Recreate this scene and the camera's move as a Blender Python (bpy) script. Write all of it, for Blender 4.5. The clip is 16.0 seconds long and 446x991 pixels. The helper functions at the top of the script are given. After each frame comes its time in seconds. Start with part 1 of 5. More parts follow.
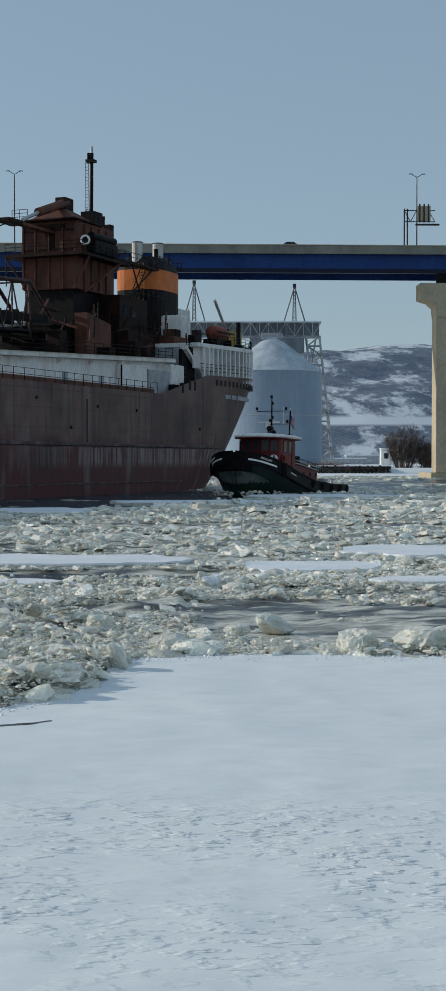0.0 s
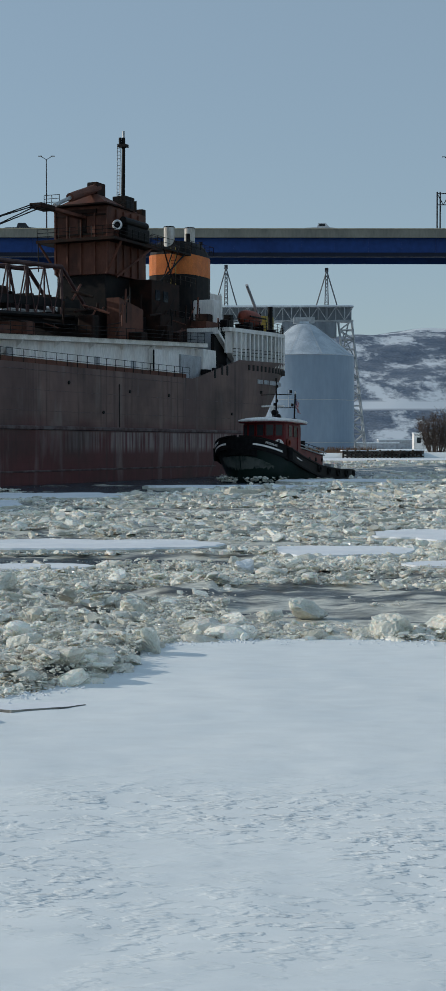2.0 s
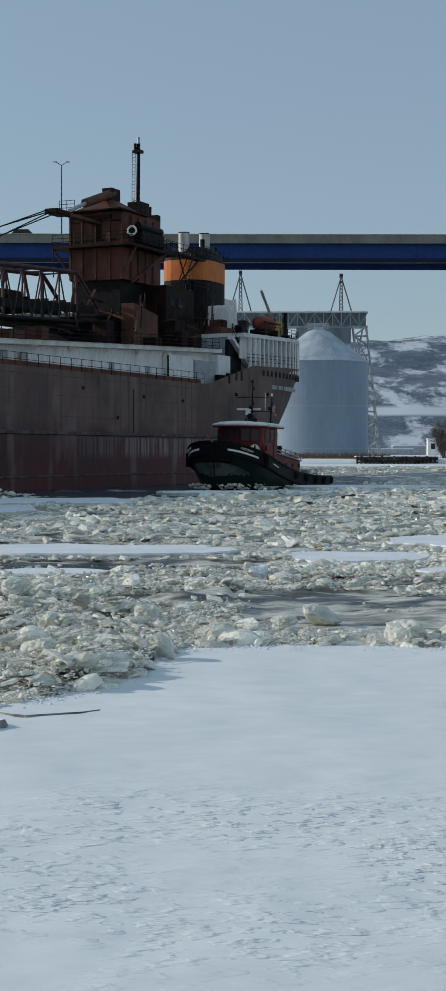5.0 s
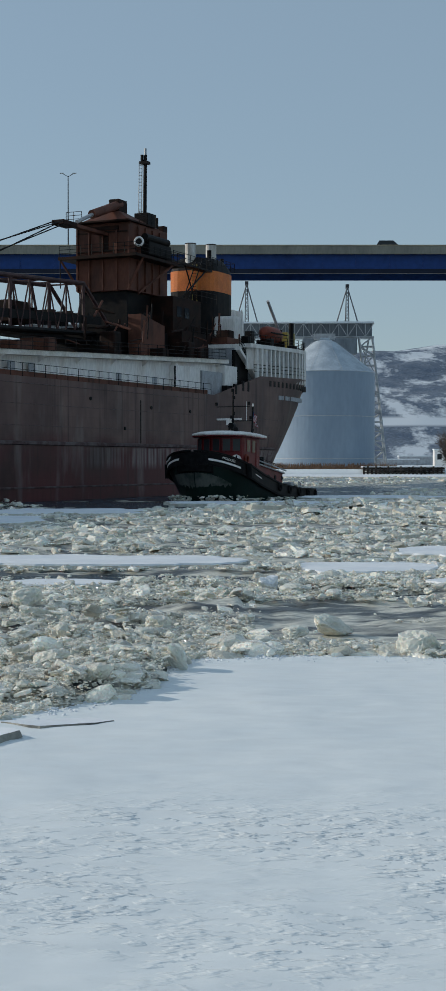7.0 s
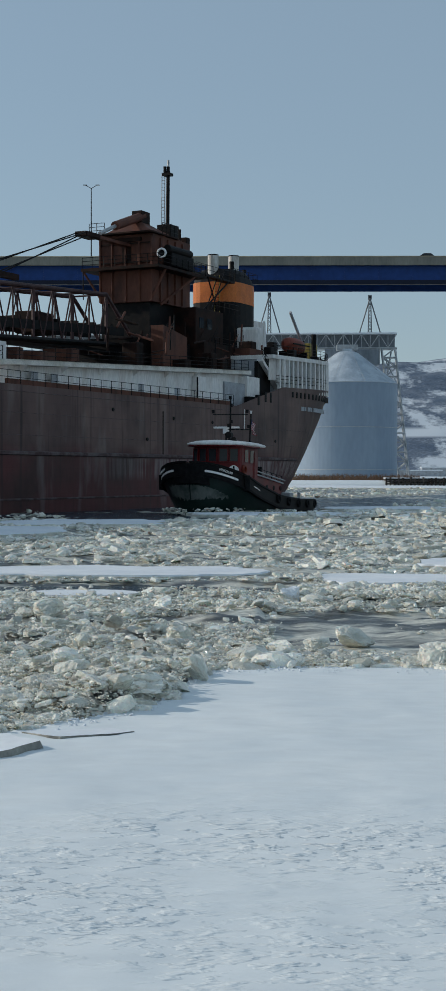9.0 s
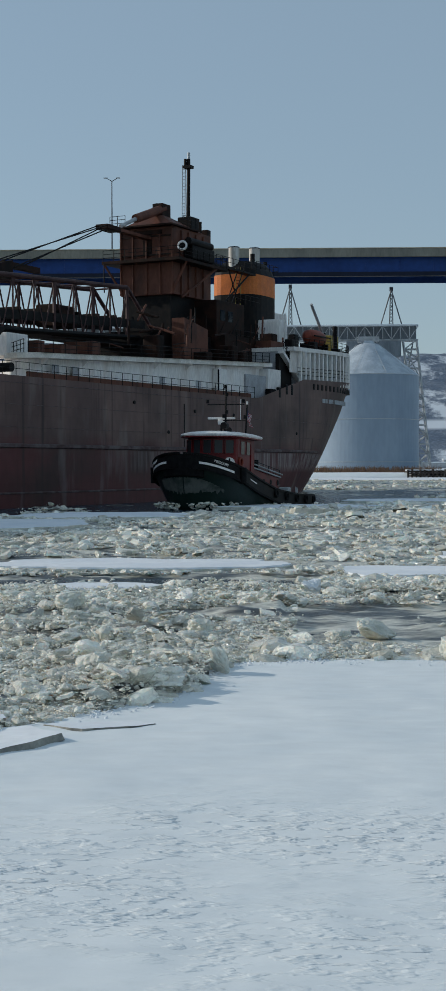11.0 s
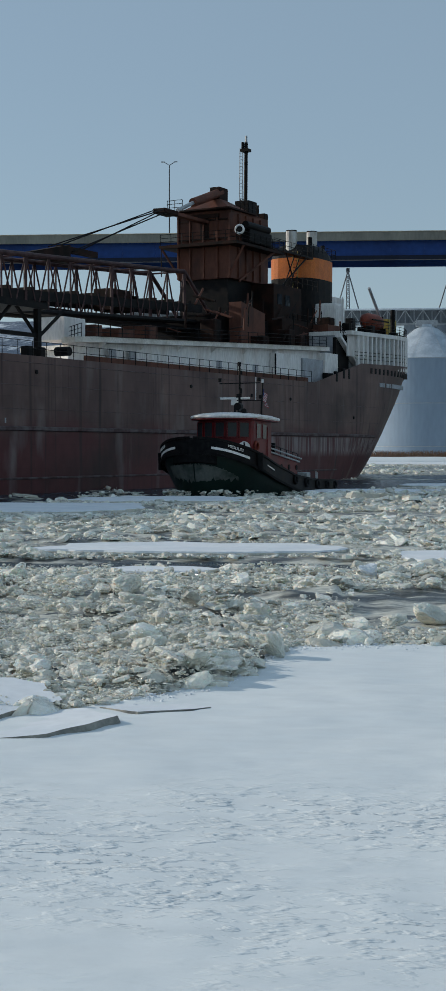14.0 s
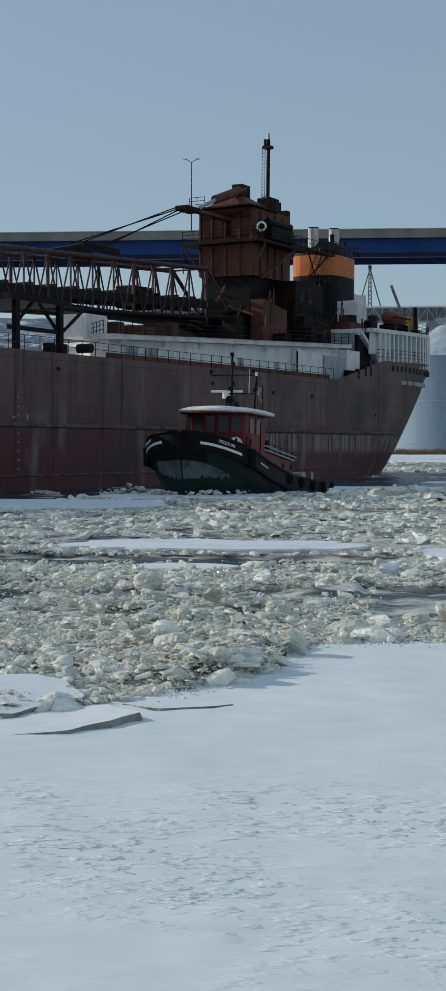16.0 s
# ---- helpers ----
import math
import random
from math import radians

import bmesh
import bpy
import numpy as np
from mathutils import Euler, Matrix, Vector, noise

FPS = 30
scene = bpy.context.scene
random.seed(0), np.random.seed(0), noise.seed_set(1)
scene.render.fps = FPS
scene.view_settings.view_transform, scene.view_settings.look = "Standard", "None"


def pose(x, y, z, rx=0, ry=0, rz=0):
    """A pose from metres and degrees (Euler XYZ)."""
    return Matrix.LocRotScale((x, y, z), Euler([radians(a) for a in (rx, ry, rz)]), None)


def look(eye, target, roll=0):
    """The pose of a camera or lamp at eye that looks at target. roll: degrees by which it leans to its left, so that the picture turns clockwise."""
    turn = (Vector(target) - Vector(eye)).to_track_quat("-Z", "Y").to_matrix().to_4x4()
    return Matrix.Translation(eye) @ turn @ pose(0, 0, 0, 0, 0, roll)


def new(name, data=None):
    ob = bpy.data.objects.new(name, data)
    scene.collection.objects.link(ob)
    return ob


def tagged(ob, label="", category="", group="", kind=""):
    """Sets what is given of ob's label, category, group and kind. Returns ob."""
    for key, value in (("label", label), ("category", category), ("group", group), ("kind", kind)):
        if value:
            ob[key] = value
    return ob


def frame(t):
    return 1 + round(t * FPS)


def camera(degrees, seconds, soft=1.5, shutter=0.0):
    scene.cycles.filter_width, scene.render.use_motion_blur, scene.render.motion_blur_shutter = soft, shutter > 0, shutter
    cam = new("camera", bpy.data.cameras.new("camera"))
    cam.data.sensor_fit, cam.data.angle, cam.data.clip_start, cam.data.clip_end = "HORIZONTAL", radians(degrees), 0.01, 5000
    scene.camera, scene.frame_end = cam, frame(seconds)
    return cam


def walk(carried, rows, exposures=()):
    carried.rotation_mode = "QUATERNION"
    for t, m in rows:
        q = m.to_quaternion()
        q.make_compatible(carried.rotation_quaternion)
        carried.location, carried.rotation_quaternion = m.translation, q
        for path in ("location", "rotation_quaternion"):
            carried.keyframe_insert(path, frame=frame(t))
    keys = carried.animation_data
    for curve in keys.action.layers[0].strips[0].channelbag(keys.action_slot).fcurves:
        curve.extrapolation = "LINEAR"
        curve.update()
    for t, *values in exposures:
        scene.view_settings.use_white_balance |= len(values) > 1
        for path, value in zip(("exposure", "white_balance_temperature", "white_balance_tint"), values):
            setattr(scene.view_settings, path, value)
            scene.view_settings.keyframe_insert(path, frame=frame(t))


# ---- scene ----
# ---------- camera: hand-held on the shore, 3 m above the ice, panning slowly to the left ----------
cam = camera(17.45, 16.0, soft=1.15)
# seconds, pan to the right, tilt, roll (degrees), sideways sway (m)
SWAY = [
    (0.0, 0.005, -1.346, 0.039, 0.00),
    (0.5, -0.160, -1.459, -0.050, -0.01),
    (1.0, -0.795, -1.579, 0.010, -0.02),
    (1.5, -1.067, -1.714, -0.018, -0.02),
    (2.0, -1.263, -1.943, -0.067, -0.01),
    (2.5, -1.517, -2.002, -0.007, -0.02),
    (3.0, -1.606, -2.045, -0.086, -0.01),
    (3.5, -1.601, -2.014, -0.130, -0.01),
    (4.0, -1.680, -1.943, -0.054, -0.01),
    (6.5, -1.914, -1.397, 0.075, -0.08),
    (7.0, -2.050, -1.309, 0.013, -0.11),
    (7.5, -2.154, -1.154, 0.004, -0.13),
    (8.0, -2.260, -1.029, -0.088, -0.13),
    (8.5, -2.129, -0.956, 0.136, -0.14),
    (9.0, -2.935, -0.878, 0.072, -0.09),
    (9.2, -3.369, -0.822, -0.003, -0.08),
    (11.3, -3.976, -1.251, -0.144, -0.08),
    (11.5, -4.284, -1.299, -0.179, -0.07),
    (12.0, -4.949, -1.429, -0.066, -0.09),
    (12.5, -5.278, -1.618, 0.000, -0.10),
    (13.0, -5.515, -1.761, -0.004, -0.10),
    (13.5, -5.778, -1.793, -0.035, -0.08),
    (14.0, -6.019, -1.793, -0.007, -0.07),
    (14.5, -6.283, -1.793, 0.008, -0.08),
    (15.0, -6.497, -1.760, 0.046, -0.08),
    (15.5, -6.711, -1.829, 0.087, -0.08),
    (16.0, -6.850, -1.903, 0.146, -0.09),
]
walk(cam, [(t, pose(dx, 0, 3.0, 90 + tilt, 0, -pan) @ pose(0, 0, 0, 0, 0, roll)) for t, pan, tilt, roll, dx in SWAY],
     exposures=[(0.0, 0.67, 6680, 9), (16.0, 0.67, 6680, 9)])

# ---------- daylight: low winter sun from the left, slightly behind the ship ----------
SUN_AZ, SUN_EL = -78.0, 24.0
world = bpy.data.worlds.new("winter_sky")
scene.world = world
world.use_nodes = True
wn = world.node_tree
sky = wn.nodes.new("ShaderNodeTexSky")
sky.sky_type, sky.sun_disc = "NISHITA", False
sky.sun_elevation, sky.sun_rotation = radians(SUN_EL), radians(SUN_AZ)
sky.air_density, sky.dust_density, sky.ozone_density = 1.0, 0.5, 2.0
veil = wn.nodes.new("ShaderNodeMix")  # thin, even high cloud over the blue
veil.data_type = "RGBA"
veil.inputs[0].default_value = 0.62
veil.inputs[7].default_value = (2.85, 3.98, 5.05, 1)
wn.links.new(sky.outputs[0], veil.inputs[6])
wn.links.new(veil.outputs[2], wn.nodes["Background"].inputs[0])
wn.nodes["Background"].inputs[1].default_value = 0.0645
sun = new("sun", bpy.data.lights.new("sun", "SUN"))
sun.data.energy, sun.data.angle, sun.data.color = 1.42, radians(0.5), (1.0, 0.95, 0.87)
az = radians(SUN_AZ)
sun.matrix_world = look((math.sin(az) * 90, math.cos(az) * 90, 90 * math.tan(radians(SUN_EL))), (0, 0, 0))


# ---------- materials ----------
def mat(name, base, rough=0.6, metal=0.0, second=None, scale=1.0, mix=(0.4, 0.65), bump=0.0, bump_scale=None, stretch=(1, 1, 1), fine=0.12, island=0.0, coat=0.0, spec=0.25):
    """A painted or natural surface: two tones broken up at two scales, with fine relief."""
    m = bpy.data.materials.new(name)
    m.use_nodes = True
    nt = m.node_tree
    N, L = nt.nodes, nt.links
    b = N["Principled BSDF"]
    b.inputs["Roughness"].default_value, b.inputs["Metallic"].default_value = rough, metal
    b.inputs["Coat Weight"].default_value = coat
    b.inputs["Specular IOR Level"].default_value = spec
    tc = N.new("ShaderNodeTexCoord")
    mp = N.new("ShaderNodeMapping")
    mp.inputs["Scale"].default_value = stretch
    L.new(tc.outputs["Object"], mp.inputs[0])
    n1 = N.new("ShaderNodeTexNoise")
    n1.inputs["Scale"].default_value, n1.inputs["Detail"].default_value = scale, 6
    n2 = N.new("ShaderNodeTexNoise")
    n2.inputs["Scale"].default_value, n2.inputs["Detail"].default_value = scale * 9, 4
    L.new(mp.outputs[0], n1.inputs[0]), L.new(mp.outputs[0], n2.inputs[0])
    rp = N.new("ShaderNodeMapRange")
    rp.inputs[1].default_value, rp.inputs[2].default_value = mix
    L.new(n1.outputs[0], rp.inputs[0])
    mx = N.new("ShaderNodeMix")
    mx.data_type = "RGBA"
    mx.inputs[6].default_value, mx.inputs[7].default_value = (*base, 1), (*(second or [c * 0.72 for c in base]), 1)
    L.new(rp.outputs[0], mx.inputs[0])
    hs = N.new("ShaderNodeHueSaturation")
    L.new(mx.outputs[2], hs.inputs["Color"])
    fr = N.new("ShaderNodeMapRange")
    fr.inputs[1].default_value, fr.inputs[2].default_value = 0.3, 0.7
    fr.inputs[3].default_value, fr.inputs[4].default_value = 1 - fine, 1 + fine
    L.new(n2.outputs[0], fr.inputs[0])
    value = fr.outputs[0]
    if island:
        ge = N.new("ShaderNodeNewGeometry")
        ir = N.new("ShaderNodeMapRange")
        ir.inputs[3].default_value, ir.inputs[4].default_value = 1 - island, 1 + island
        L.new(ge.outputs["Random Per Island"], ir.inputs[0])
        mu = N.new("ShaderNodeMath")
        mu.operation = "MULTIPLY"
        L.new(fr.outputs[0], mu.inputs[0]), L.new(ir.outputs[0], mu.inputs[1])
        value = mu.outputs[0]
    L.new(value, hs.inputs["Value"])
    L.new(hs.outputs[0], b.inputs["Base Color"])
    if bump:
        n3 = N.new("ShaderNodeTexNoise")
        n3.inputs["Scale"].default_value, n3.inputs["Detail"].default_value = bump_scale or scale * 5, 5
        L.new(mp.outputs[0], n3.inputs[0])
        bp = N.new("ShaderNodeBump")
        bp.inputs["Strength"].default_value, bp.inputs["Distance"].default_value = 0.6, bump
        L.new(n3.outputs[0], bp.inputs["Height"])
        L.new(bp.outputs[0], b.inputs["Normal"])
    return m


def hull_paint():
    """Oxide-brown topsides over a redder boot-top, with vertical rust runs, scrapes and a frosted fringe under the strake."""
    m = mat("hull_paint", (0.178, 0.108, 0.094), 0.55, second=(0.118, 0.070, 0.064), scale=0.16, mix=(0.42, 0.62), bump=0.02, bump_scale=0.5, stretch=(1, 1, 0.5))
    N, L = m.node_tree.nodes, m.node_tree.links
    hs = N["Hue/Saturation/Value"]
    old = [l for l in L if l.to_node == hs and l.to_socket.name == "Color"][0].from_socket
    tc = N["Texture Coordinate"]
    sp = N.new("ShaderNodeSeparateXYZ")
    L.new(tc.outputs["Object"], sp.inputs[0])

    def noise_at(stretch, scale, lo, hi, detail=5):
        mp = N.new("ShaderNodeMapping")
        mp.inputs["Scale"].default_value = stretch
        L.new(tc.outputs["Object"], mp.inputs[0])
        n = N.new("ShaderNodeTexNoise")
        n.inputs["Scale"].default_value, n.inputs["Detail"].default_value = scale, detail
        L.new(mp.outputs[0], n.inputs[0])
        r = N.new("ShaderNodeMapRange")
        r.inputs[1].default_value, r.inputs[2].default_value = lo, hi
        L.new(n.outputs[0], r.inputs[0])
        return r.outputs[0]

    def ramp(src, lo, hi):
        r = N.new("ShaderNodeMapRange")
        r.inputs[1].default_value, r.inputs[2].default_value = lo, hi
        L.new(src, r.inputs[0])
        return r.outputs[0]

    def math2(op, a, b):
        n = N.new("ShaderNodeMath")
        n.operation = op
        L.new(a, n.inputs[0])
        if isinstance(b, float):
            n.inputs[1].default_value = b
        else:
            L.new(b, n.inputs[1])
        return n.outputs[0]

    def over(under, colour, fac):
        n = N.new("ShaderNodeMix")
        n.data_type = "RGBA"
        L.new(under, n.inputs[6])
        n.inputs[7].default_value = (*colour, 1)
        L.new(fac, n.inputs[0])
        return n.outputs[2]

    wob = noise_at((0.25, 0.25, 0.25), 1.0, 0.3, 0.7)
    zz = math2("ADD", sp.outputs[2], math2("MULTIPLY", wob, 1.6))
    col = over(old, (0.118, 0.038, 0.038), ramp(zz, 6.3, 4.7))
    plates = N.new("ShaderNodeTexBrick")  # riveted plates, each weathered a little differently
    pm = N.new("ShaderNodeMapping")
    pm.inputs["Rotation"].default_value = (radians(90), 0, 0)
    L.new(tc.outputs["Object"], pm.inputs[0]), L.new(pm.outputs[0], plates.inputs[0])
    plates.inputs["Scale"].default_value, plates.inputs["Brick Width"].default_value, plates.inputs["Row Height"].default_value = 1.0, 7.5, 1.7
    plates.inputs["Mortar Size"].default_value = 0.02
    plates.inputs["Color1"].default_value, plates.inputs["Color2"].default_value, plates.inputs["Mortar"].default_value = (0.45, 0.45, 0.45, 1), (0.62, 0.62, 0.62, 1), (0.38, 0.38, 0.38, 1)
    tone = N.new("ShaderNodeMix")
    tone.data_type, tone.blend_type = "RGBA", "OVERLAY"
    tone.inputs[0].default_value = 0.28
    L.new(col, tone.inputs[6]), L.new(plates.outputs[0], tone.inputs[7])
    col = tone.outputs[2]
    blot = noise_at((0.11, 0.11, 0.16), 1.0, 0.50, 0.68)
    col = over(col, (0.052, 0.033, 0.030), math2("MULTIPLY", blot, 0.75))
    runs = noise_at((1.6, 1.6, 0.05), 1.0, 0.54, 0.72)
    col = over(col, (0.050, 0.030, 0.028), math2("MULTIPLY", runs, 0.9))
    pale = noise_at((0.5, 0.5, 0.12), 1.0, 0.56, 0.74)
    col = over(col, (0.23, 0.18, 0.17), math2("MULTIPLY", pale, 0.8))
    band = math2("MULTIPLY", ramp(sp.outputs[2], 2.3, 3.0), ramp(sp.outputs[2], 4.35, 4.2))
    reach = math2("MULTIPLY", ramp(sp.outputs[0], 24.0, 40.0), ramp(sp.outputs[0], 76.0, 70.0))
    drip = noise_at((2.6, 2.6, 0.12), 1.0, 0.40, 0.62, 3)
    col = over(col, (0.34, 0.29, 0.28), math2("MULTIPLY", math2("MULTIPLY", band, reach), math2("MULTIPLY", drip, 0.8)))
    L.new(col, hs.inputs["Color"])
    return m


HULL = hull_paint()
STRAKE = mat("strake_steel", (0.075, 0.04, 0.04), 0.6, second=(0.15, 0.12, 0.12), scale=1.2)
OXIDE = mat("oxide_brown_steel", (0.150, 0.056, 0.036), 0.65, second=(0.080, 0.032, 0.022), scale=0.7, bump=0.01, stretch=(1, 1, 0.4))
OXIDE_DARK = mat("sooty_brown_steel", (0.032, 0.014, 0.010), 0.65, second=(0.010, 0.007, 0.006), scale=0.8, bump=0.01, spec=0.12)
BLACK = mat("black_steel", (0.006, 0.006, 0.007), 0.55, second=(0.014, 0.011, 0.010), scale=1.5, spec=0.12)
BOOMRED = mat("weathered_red_lattice", (0.085, 0.045, 0.045), 0.6, second=(0.045, 0.022, 0.022), scale=1.5)
WHITE = mat("chalky_white_paint", (0.84, 0.81, 0.78), 0.55, second=(0.66, 0.58, 0.52), scale=0.6, mix=(0.5, 0.75), stretch=(1, 1, 0.3))
TRIM = mat("cream_roof_edge", (0.78, 0.74, 0.68), 0.5, second=(0.6, 0.55, 0.48), scale=0.8)
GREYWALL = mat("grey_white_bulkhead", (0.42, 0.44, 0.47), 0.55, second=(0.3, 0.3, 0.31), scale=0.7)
ORANGE = mat("orange_funnel_band", (0.72, 0.20, 0.045), 0.5, second=(0.6, 0.16, 0.04), scale=0.7)
STAINLESS = mat("exhaust_steel", (0.55, 0.54, 0.52), 0.4, 0.6, second=(0.4, 0.36, 0.32), scale=1.2, stretch=(1, 1, 0.3))
BOATRED = mat("lifeboat_orange_red", (0.26, 0.052, 0.028), 0.5, second=(0.15, 0.034, 0.02), scale=1.4)
YELLOW = mat("mustard_paint", (0.34, 0.27, 0.07), 0.5, scale=1.0)
GLASS = mat("dark_window_glass", (0.03, 0.035, 0.04), 0.08, scale=1.0)
SNOW = mat("wind_packed_snow", (0.81, 0.845, 0.85), 0.62, second=(0.765, 0.81, 0.825), scale=0.35, mix=(0.35, 0.7), bump=0.03, bump_scale=2.2, stretch=(0.6, 1.4, 1), fine=0.03)


def scour(m, cell, depth):
    """Patches of short wind-scoured marks over the broad drifts."""
    N, L = m.node_tree.nodes, m.node_tree.links
    tc, bp = N["Texture Coordinate"], N["Bump"]
    mp = N.new("ShaderNodeMapping")
    mp.inputs["Scale"].default_value, mp.inputs["Rotation"].default_value = (0.62, 1.5, 1), (0, 0, 0.3)
    L.new(tc.outputs["Object"], mp.inputs[0])
    n = N.new("ShaderNodeTexNoise")
    n.inputs["Scale"].default_value, n.inputs["Detail"].default_value = cell, 3
    k = N.new("ShaderNodeTexNoise")
    k.inputs["Scale"].default_value = 0.55
    L.new(mp.outputs[0], n.inputs[0]), L.new(tc.outputs["Object"], k.inputs[0])
    r, q = N.new("ShaderNodeMapRange"), N.new("ShaderNodeMapRange")
    r.inputs[1].default_value, r.inputs[2].default_value = 0.50, 0.66
    q.inputs[1].default_value, q.inputs[2].default_value = 0.34, 0.60
    L.new(n.outputs[0], r.inputs[0]), L.new(k.outputs[0], q.inputs[0])
    sep, mu0, mu = N.new("ShaderNodeSeparateXYZ"), N.new("ShaderNodeMath"), N.new("ShaderNodeMath")
    L.new(tc.outputs["Object"], sep.inputs[0])
    belt = N.new("ShaderNodeFloatCurve")  # the strip of rough snow along the shore, eight to thirteen metres out
    pts = belt.mapping.curves[0].points
    pts[0].location, pts[1].location = (0.0, 0.35), (1.0, 0.10)
    for px, py in ((0.33, 0.55), (0.40, 1.0), (0.47, 0.9), (0.54, 0.12), (0.70, 0.10)):
        pts.new(px, py)
    belt.mapping.update()
    dist = N.new("ShaderNodeMath")
    dist.operation, dist.inputs[1].default_value = "DIVIDE", 25.0
    L.new(sep.outputs[1], dist.inputs[0]), L.new(dist.outputs[0], belt.inputs["Value"])
    mu0.operation = mu.operation = "MULTIPLY"
    L.new(r.outputs[0], mu0.inputs[0]), L.new(q.outputs[0], mu0.inputs[1])
    L.new(mu0.outputs[0], mu.inputs[0]), L.new(belt.outputs[0], mu.inputs[1])
    b2 = N.new("ShaderNodeBump")
    b2.inputs["Strength"].default_value, b2.inputs["Distance"].default_value = 0.8, depth
    L.new(mu.outputs[0], b2.inputs["Height"]), L.new(bp.outputs[0], b2.inputs["Normal"])
    L.new(b2.outputs[0], N["Principled BSDF"].inputs["Normal"])


scour(SNOW, 7.5, 0.029)
FLOE = mat("snowy_floe", (0.84, 0.86, 0.88), 0.6, second=(0.74, 0.78, 0.82), scale=0.5, bump=0.03, bump_scale=2.0, fine=0.05)
ICE = mat("brash_ice", (0.88, 0.85, 0.73), 0.24, second=(0.66, 0.645, 0.56), scale=0.8, mix=(0.36, 0.68), bump=0.09, bump_scale=18.0, island=0.36, coat=0.45)
ICEB = mat("pale_ice_block", (0.80, 0.77, 0.67), 0.35, second=(0.58, 0.58, 0.51), scale=2.4, bump=0.05, bump_scale=12.0, coat=0.25)
for m_ice in (ICE, ICEB):
    pb = m_ice.node_tree.nodes["Principled BSDF"]
    pb.inputs["Subsurface Weight"].default_value, pb.inputs["Subsurface Scale"].default_value = 0.35, 0.12
    pb.inputs["Subsurface Radius"].default_value = (0.7, 0.9, 1.0)
SLUSH = mat("grey_slush", (0.60, 0.58, 0.50), 0.32, second=(0.06, 0.065, 0.066), scale=0.9, mix=(0.43, 0.57), bump=0.05, bump_scale=5.0, stretch=(0.6, 1.6, 1), fine=0.35)
WATER = mat("dark_winter_water", (0.026, 0.042, 0.058), 0.22, second=(0.05, 0.068, 0.085), scale=1.2, bump=0.12, bump_scale=3.5, stretch=(0.5, 1.6, 1), fine=0.5, spec=0.05)
CONCRETE = mat("pale_concrete", (0.60, 0.51, 0.36), 0.8, second=(0.48, 0.40, 0.29), scale=0.35, bump=0.01, stretch=(1, 1, 0.5))
PARAPET = mat("weathered_parapet_concrete", (0.30, 0.285, 0.24), 0.8, second=(0.23, 0.22, 0.19), scale=0.3, stretch=(1, 1, 0.3))
BLUE = mat("royal_blue_girder_paint", (0.014, 0.060, 0.24), 0.5, second=(0.011, 0.046, 0.19), scale=0.12)
# girder blue darkened to carry the shade below the web
SHADENAVY = mat("shaded_flange_blue", (0.008, 0.014, 0.036), 0.5, scale=0.3)
GALV = mat("galvanised_steel", (0.45, 0.47, 0.48), 0.5, 0.3, second=(0.34, 0.35, 0.36), scale=0.8)
SILO = mat("ribbed_silo_steel", (0.25, 0.32, 0.395), 0.5, second=(0.22, 0.285, 0.36), scale=0.12, stretch=(1, 1, 0.3), fine=0.05)
ROOFSNOW = mat("frosted_silo_roof", (0.50, 0.56, 0.61), 0.6, second=(0.36, 0.42, 0.48), scale=0.3)
DARKPOLE = mat("dark_pole", (0.04, 0.04, 0.045), 0.5, scale=1.0)
# dark grey ice; on the slab edges its tone stands for shade
DARKICE = mat("shade_dark_ice", (0.32, 0.31, 0.27), 0.4, second=(0.12, 0.12, 0.11), scale=3.0, bump=0.05, bump_scale=10.0)
MASTGREY = mat("dull_mast_steel", (0.12, 0.13, 0.145), 0.6, second=(0.08, 0.09, 0.10), scale=0.8)
# assumed patchy snow, pale so that it bounces light onto the deckhouse
BOUNCEDECK = mat("light_bouncing_snowy_deck", (0.62, 0.64, 0.65), 0.7, second=(0.16, 0.10, 0.08), scale=0.5, mix=(0.52, 0.62))
CLADDING = mat("dull_grey_cladding", (0.22, 0.245, 0.265), 0.6, second=(0.16, 0.18, 0.20), scale=0.4, stretch=(3, 1, 0.3))
TIMBER = mat("tarred_timber", (0.03, 0.024, 0.02), 0.8, second=(0.09, 0.075, 0.065), scale=0.8)
GRASS = mat("dry_winter_grass", (0.26, 0.15, 0.09), 0.9, second=(0.16, 0.10, 0.07), scale=1.2, island=0.35)
TWIG = mat("bare_twigs", (0.125, 0.095, 0.080), 0.9, second=(0.08, 0.06, 0.052), scale=0.6, island=0.3)
GREEN = mat("tug_dark_green", (0.004, 0.017, 0.013), 0.42, second=(0.008, 0.018, 0.015), scale=0.9, mix=(0.45, 0.7), bump=0.02)
TUGRED = mat("tug_red_paint", (0.15, 0.008, 0.010), 0.42, second=(0.10, 0.006, 0.008), scale=1.0)
RUBBER = mat("black_rubber", (0.005, 0.005, 0.006), 0.75, second=(0.012, 0.012, 0.012), scale=3.0, bump=0.01, spec=0.12)
FROST = mat("frozen_spray", (0.115, 0.125, 0.112), 0.45, second=(0.02, 0.034, 0.028), scale=0.9, mix=(0.42, 0.62), bump=0.03)
CARDARK = mat("dark_car_paint", (0.02, 0.022, 0.026), 0.3, scale=1.0, coat=0.6)
CARWHITE = mat("white_car_paint", (0.62, 0.63, 0.65), 0.3, scale=1.0, coat=0.6)


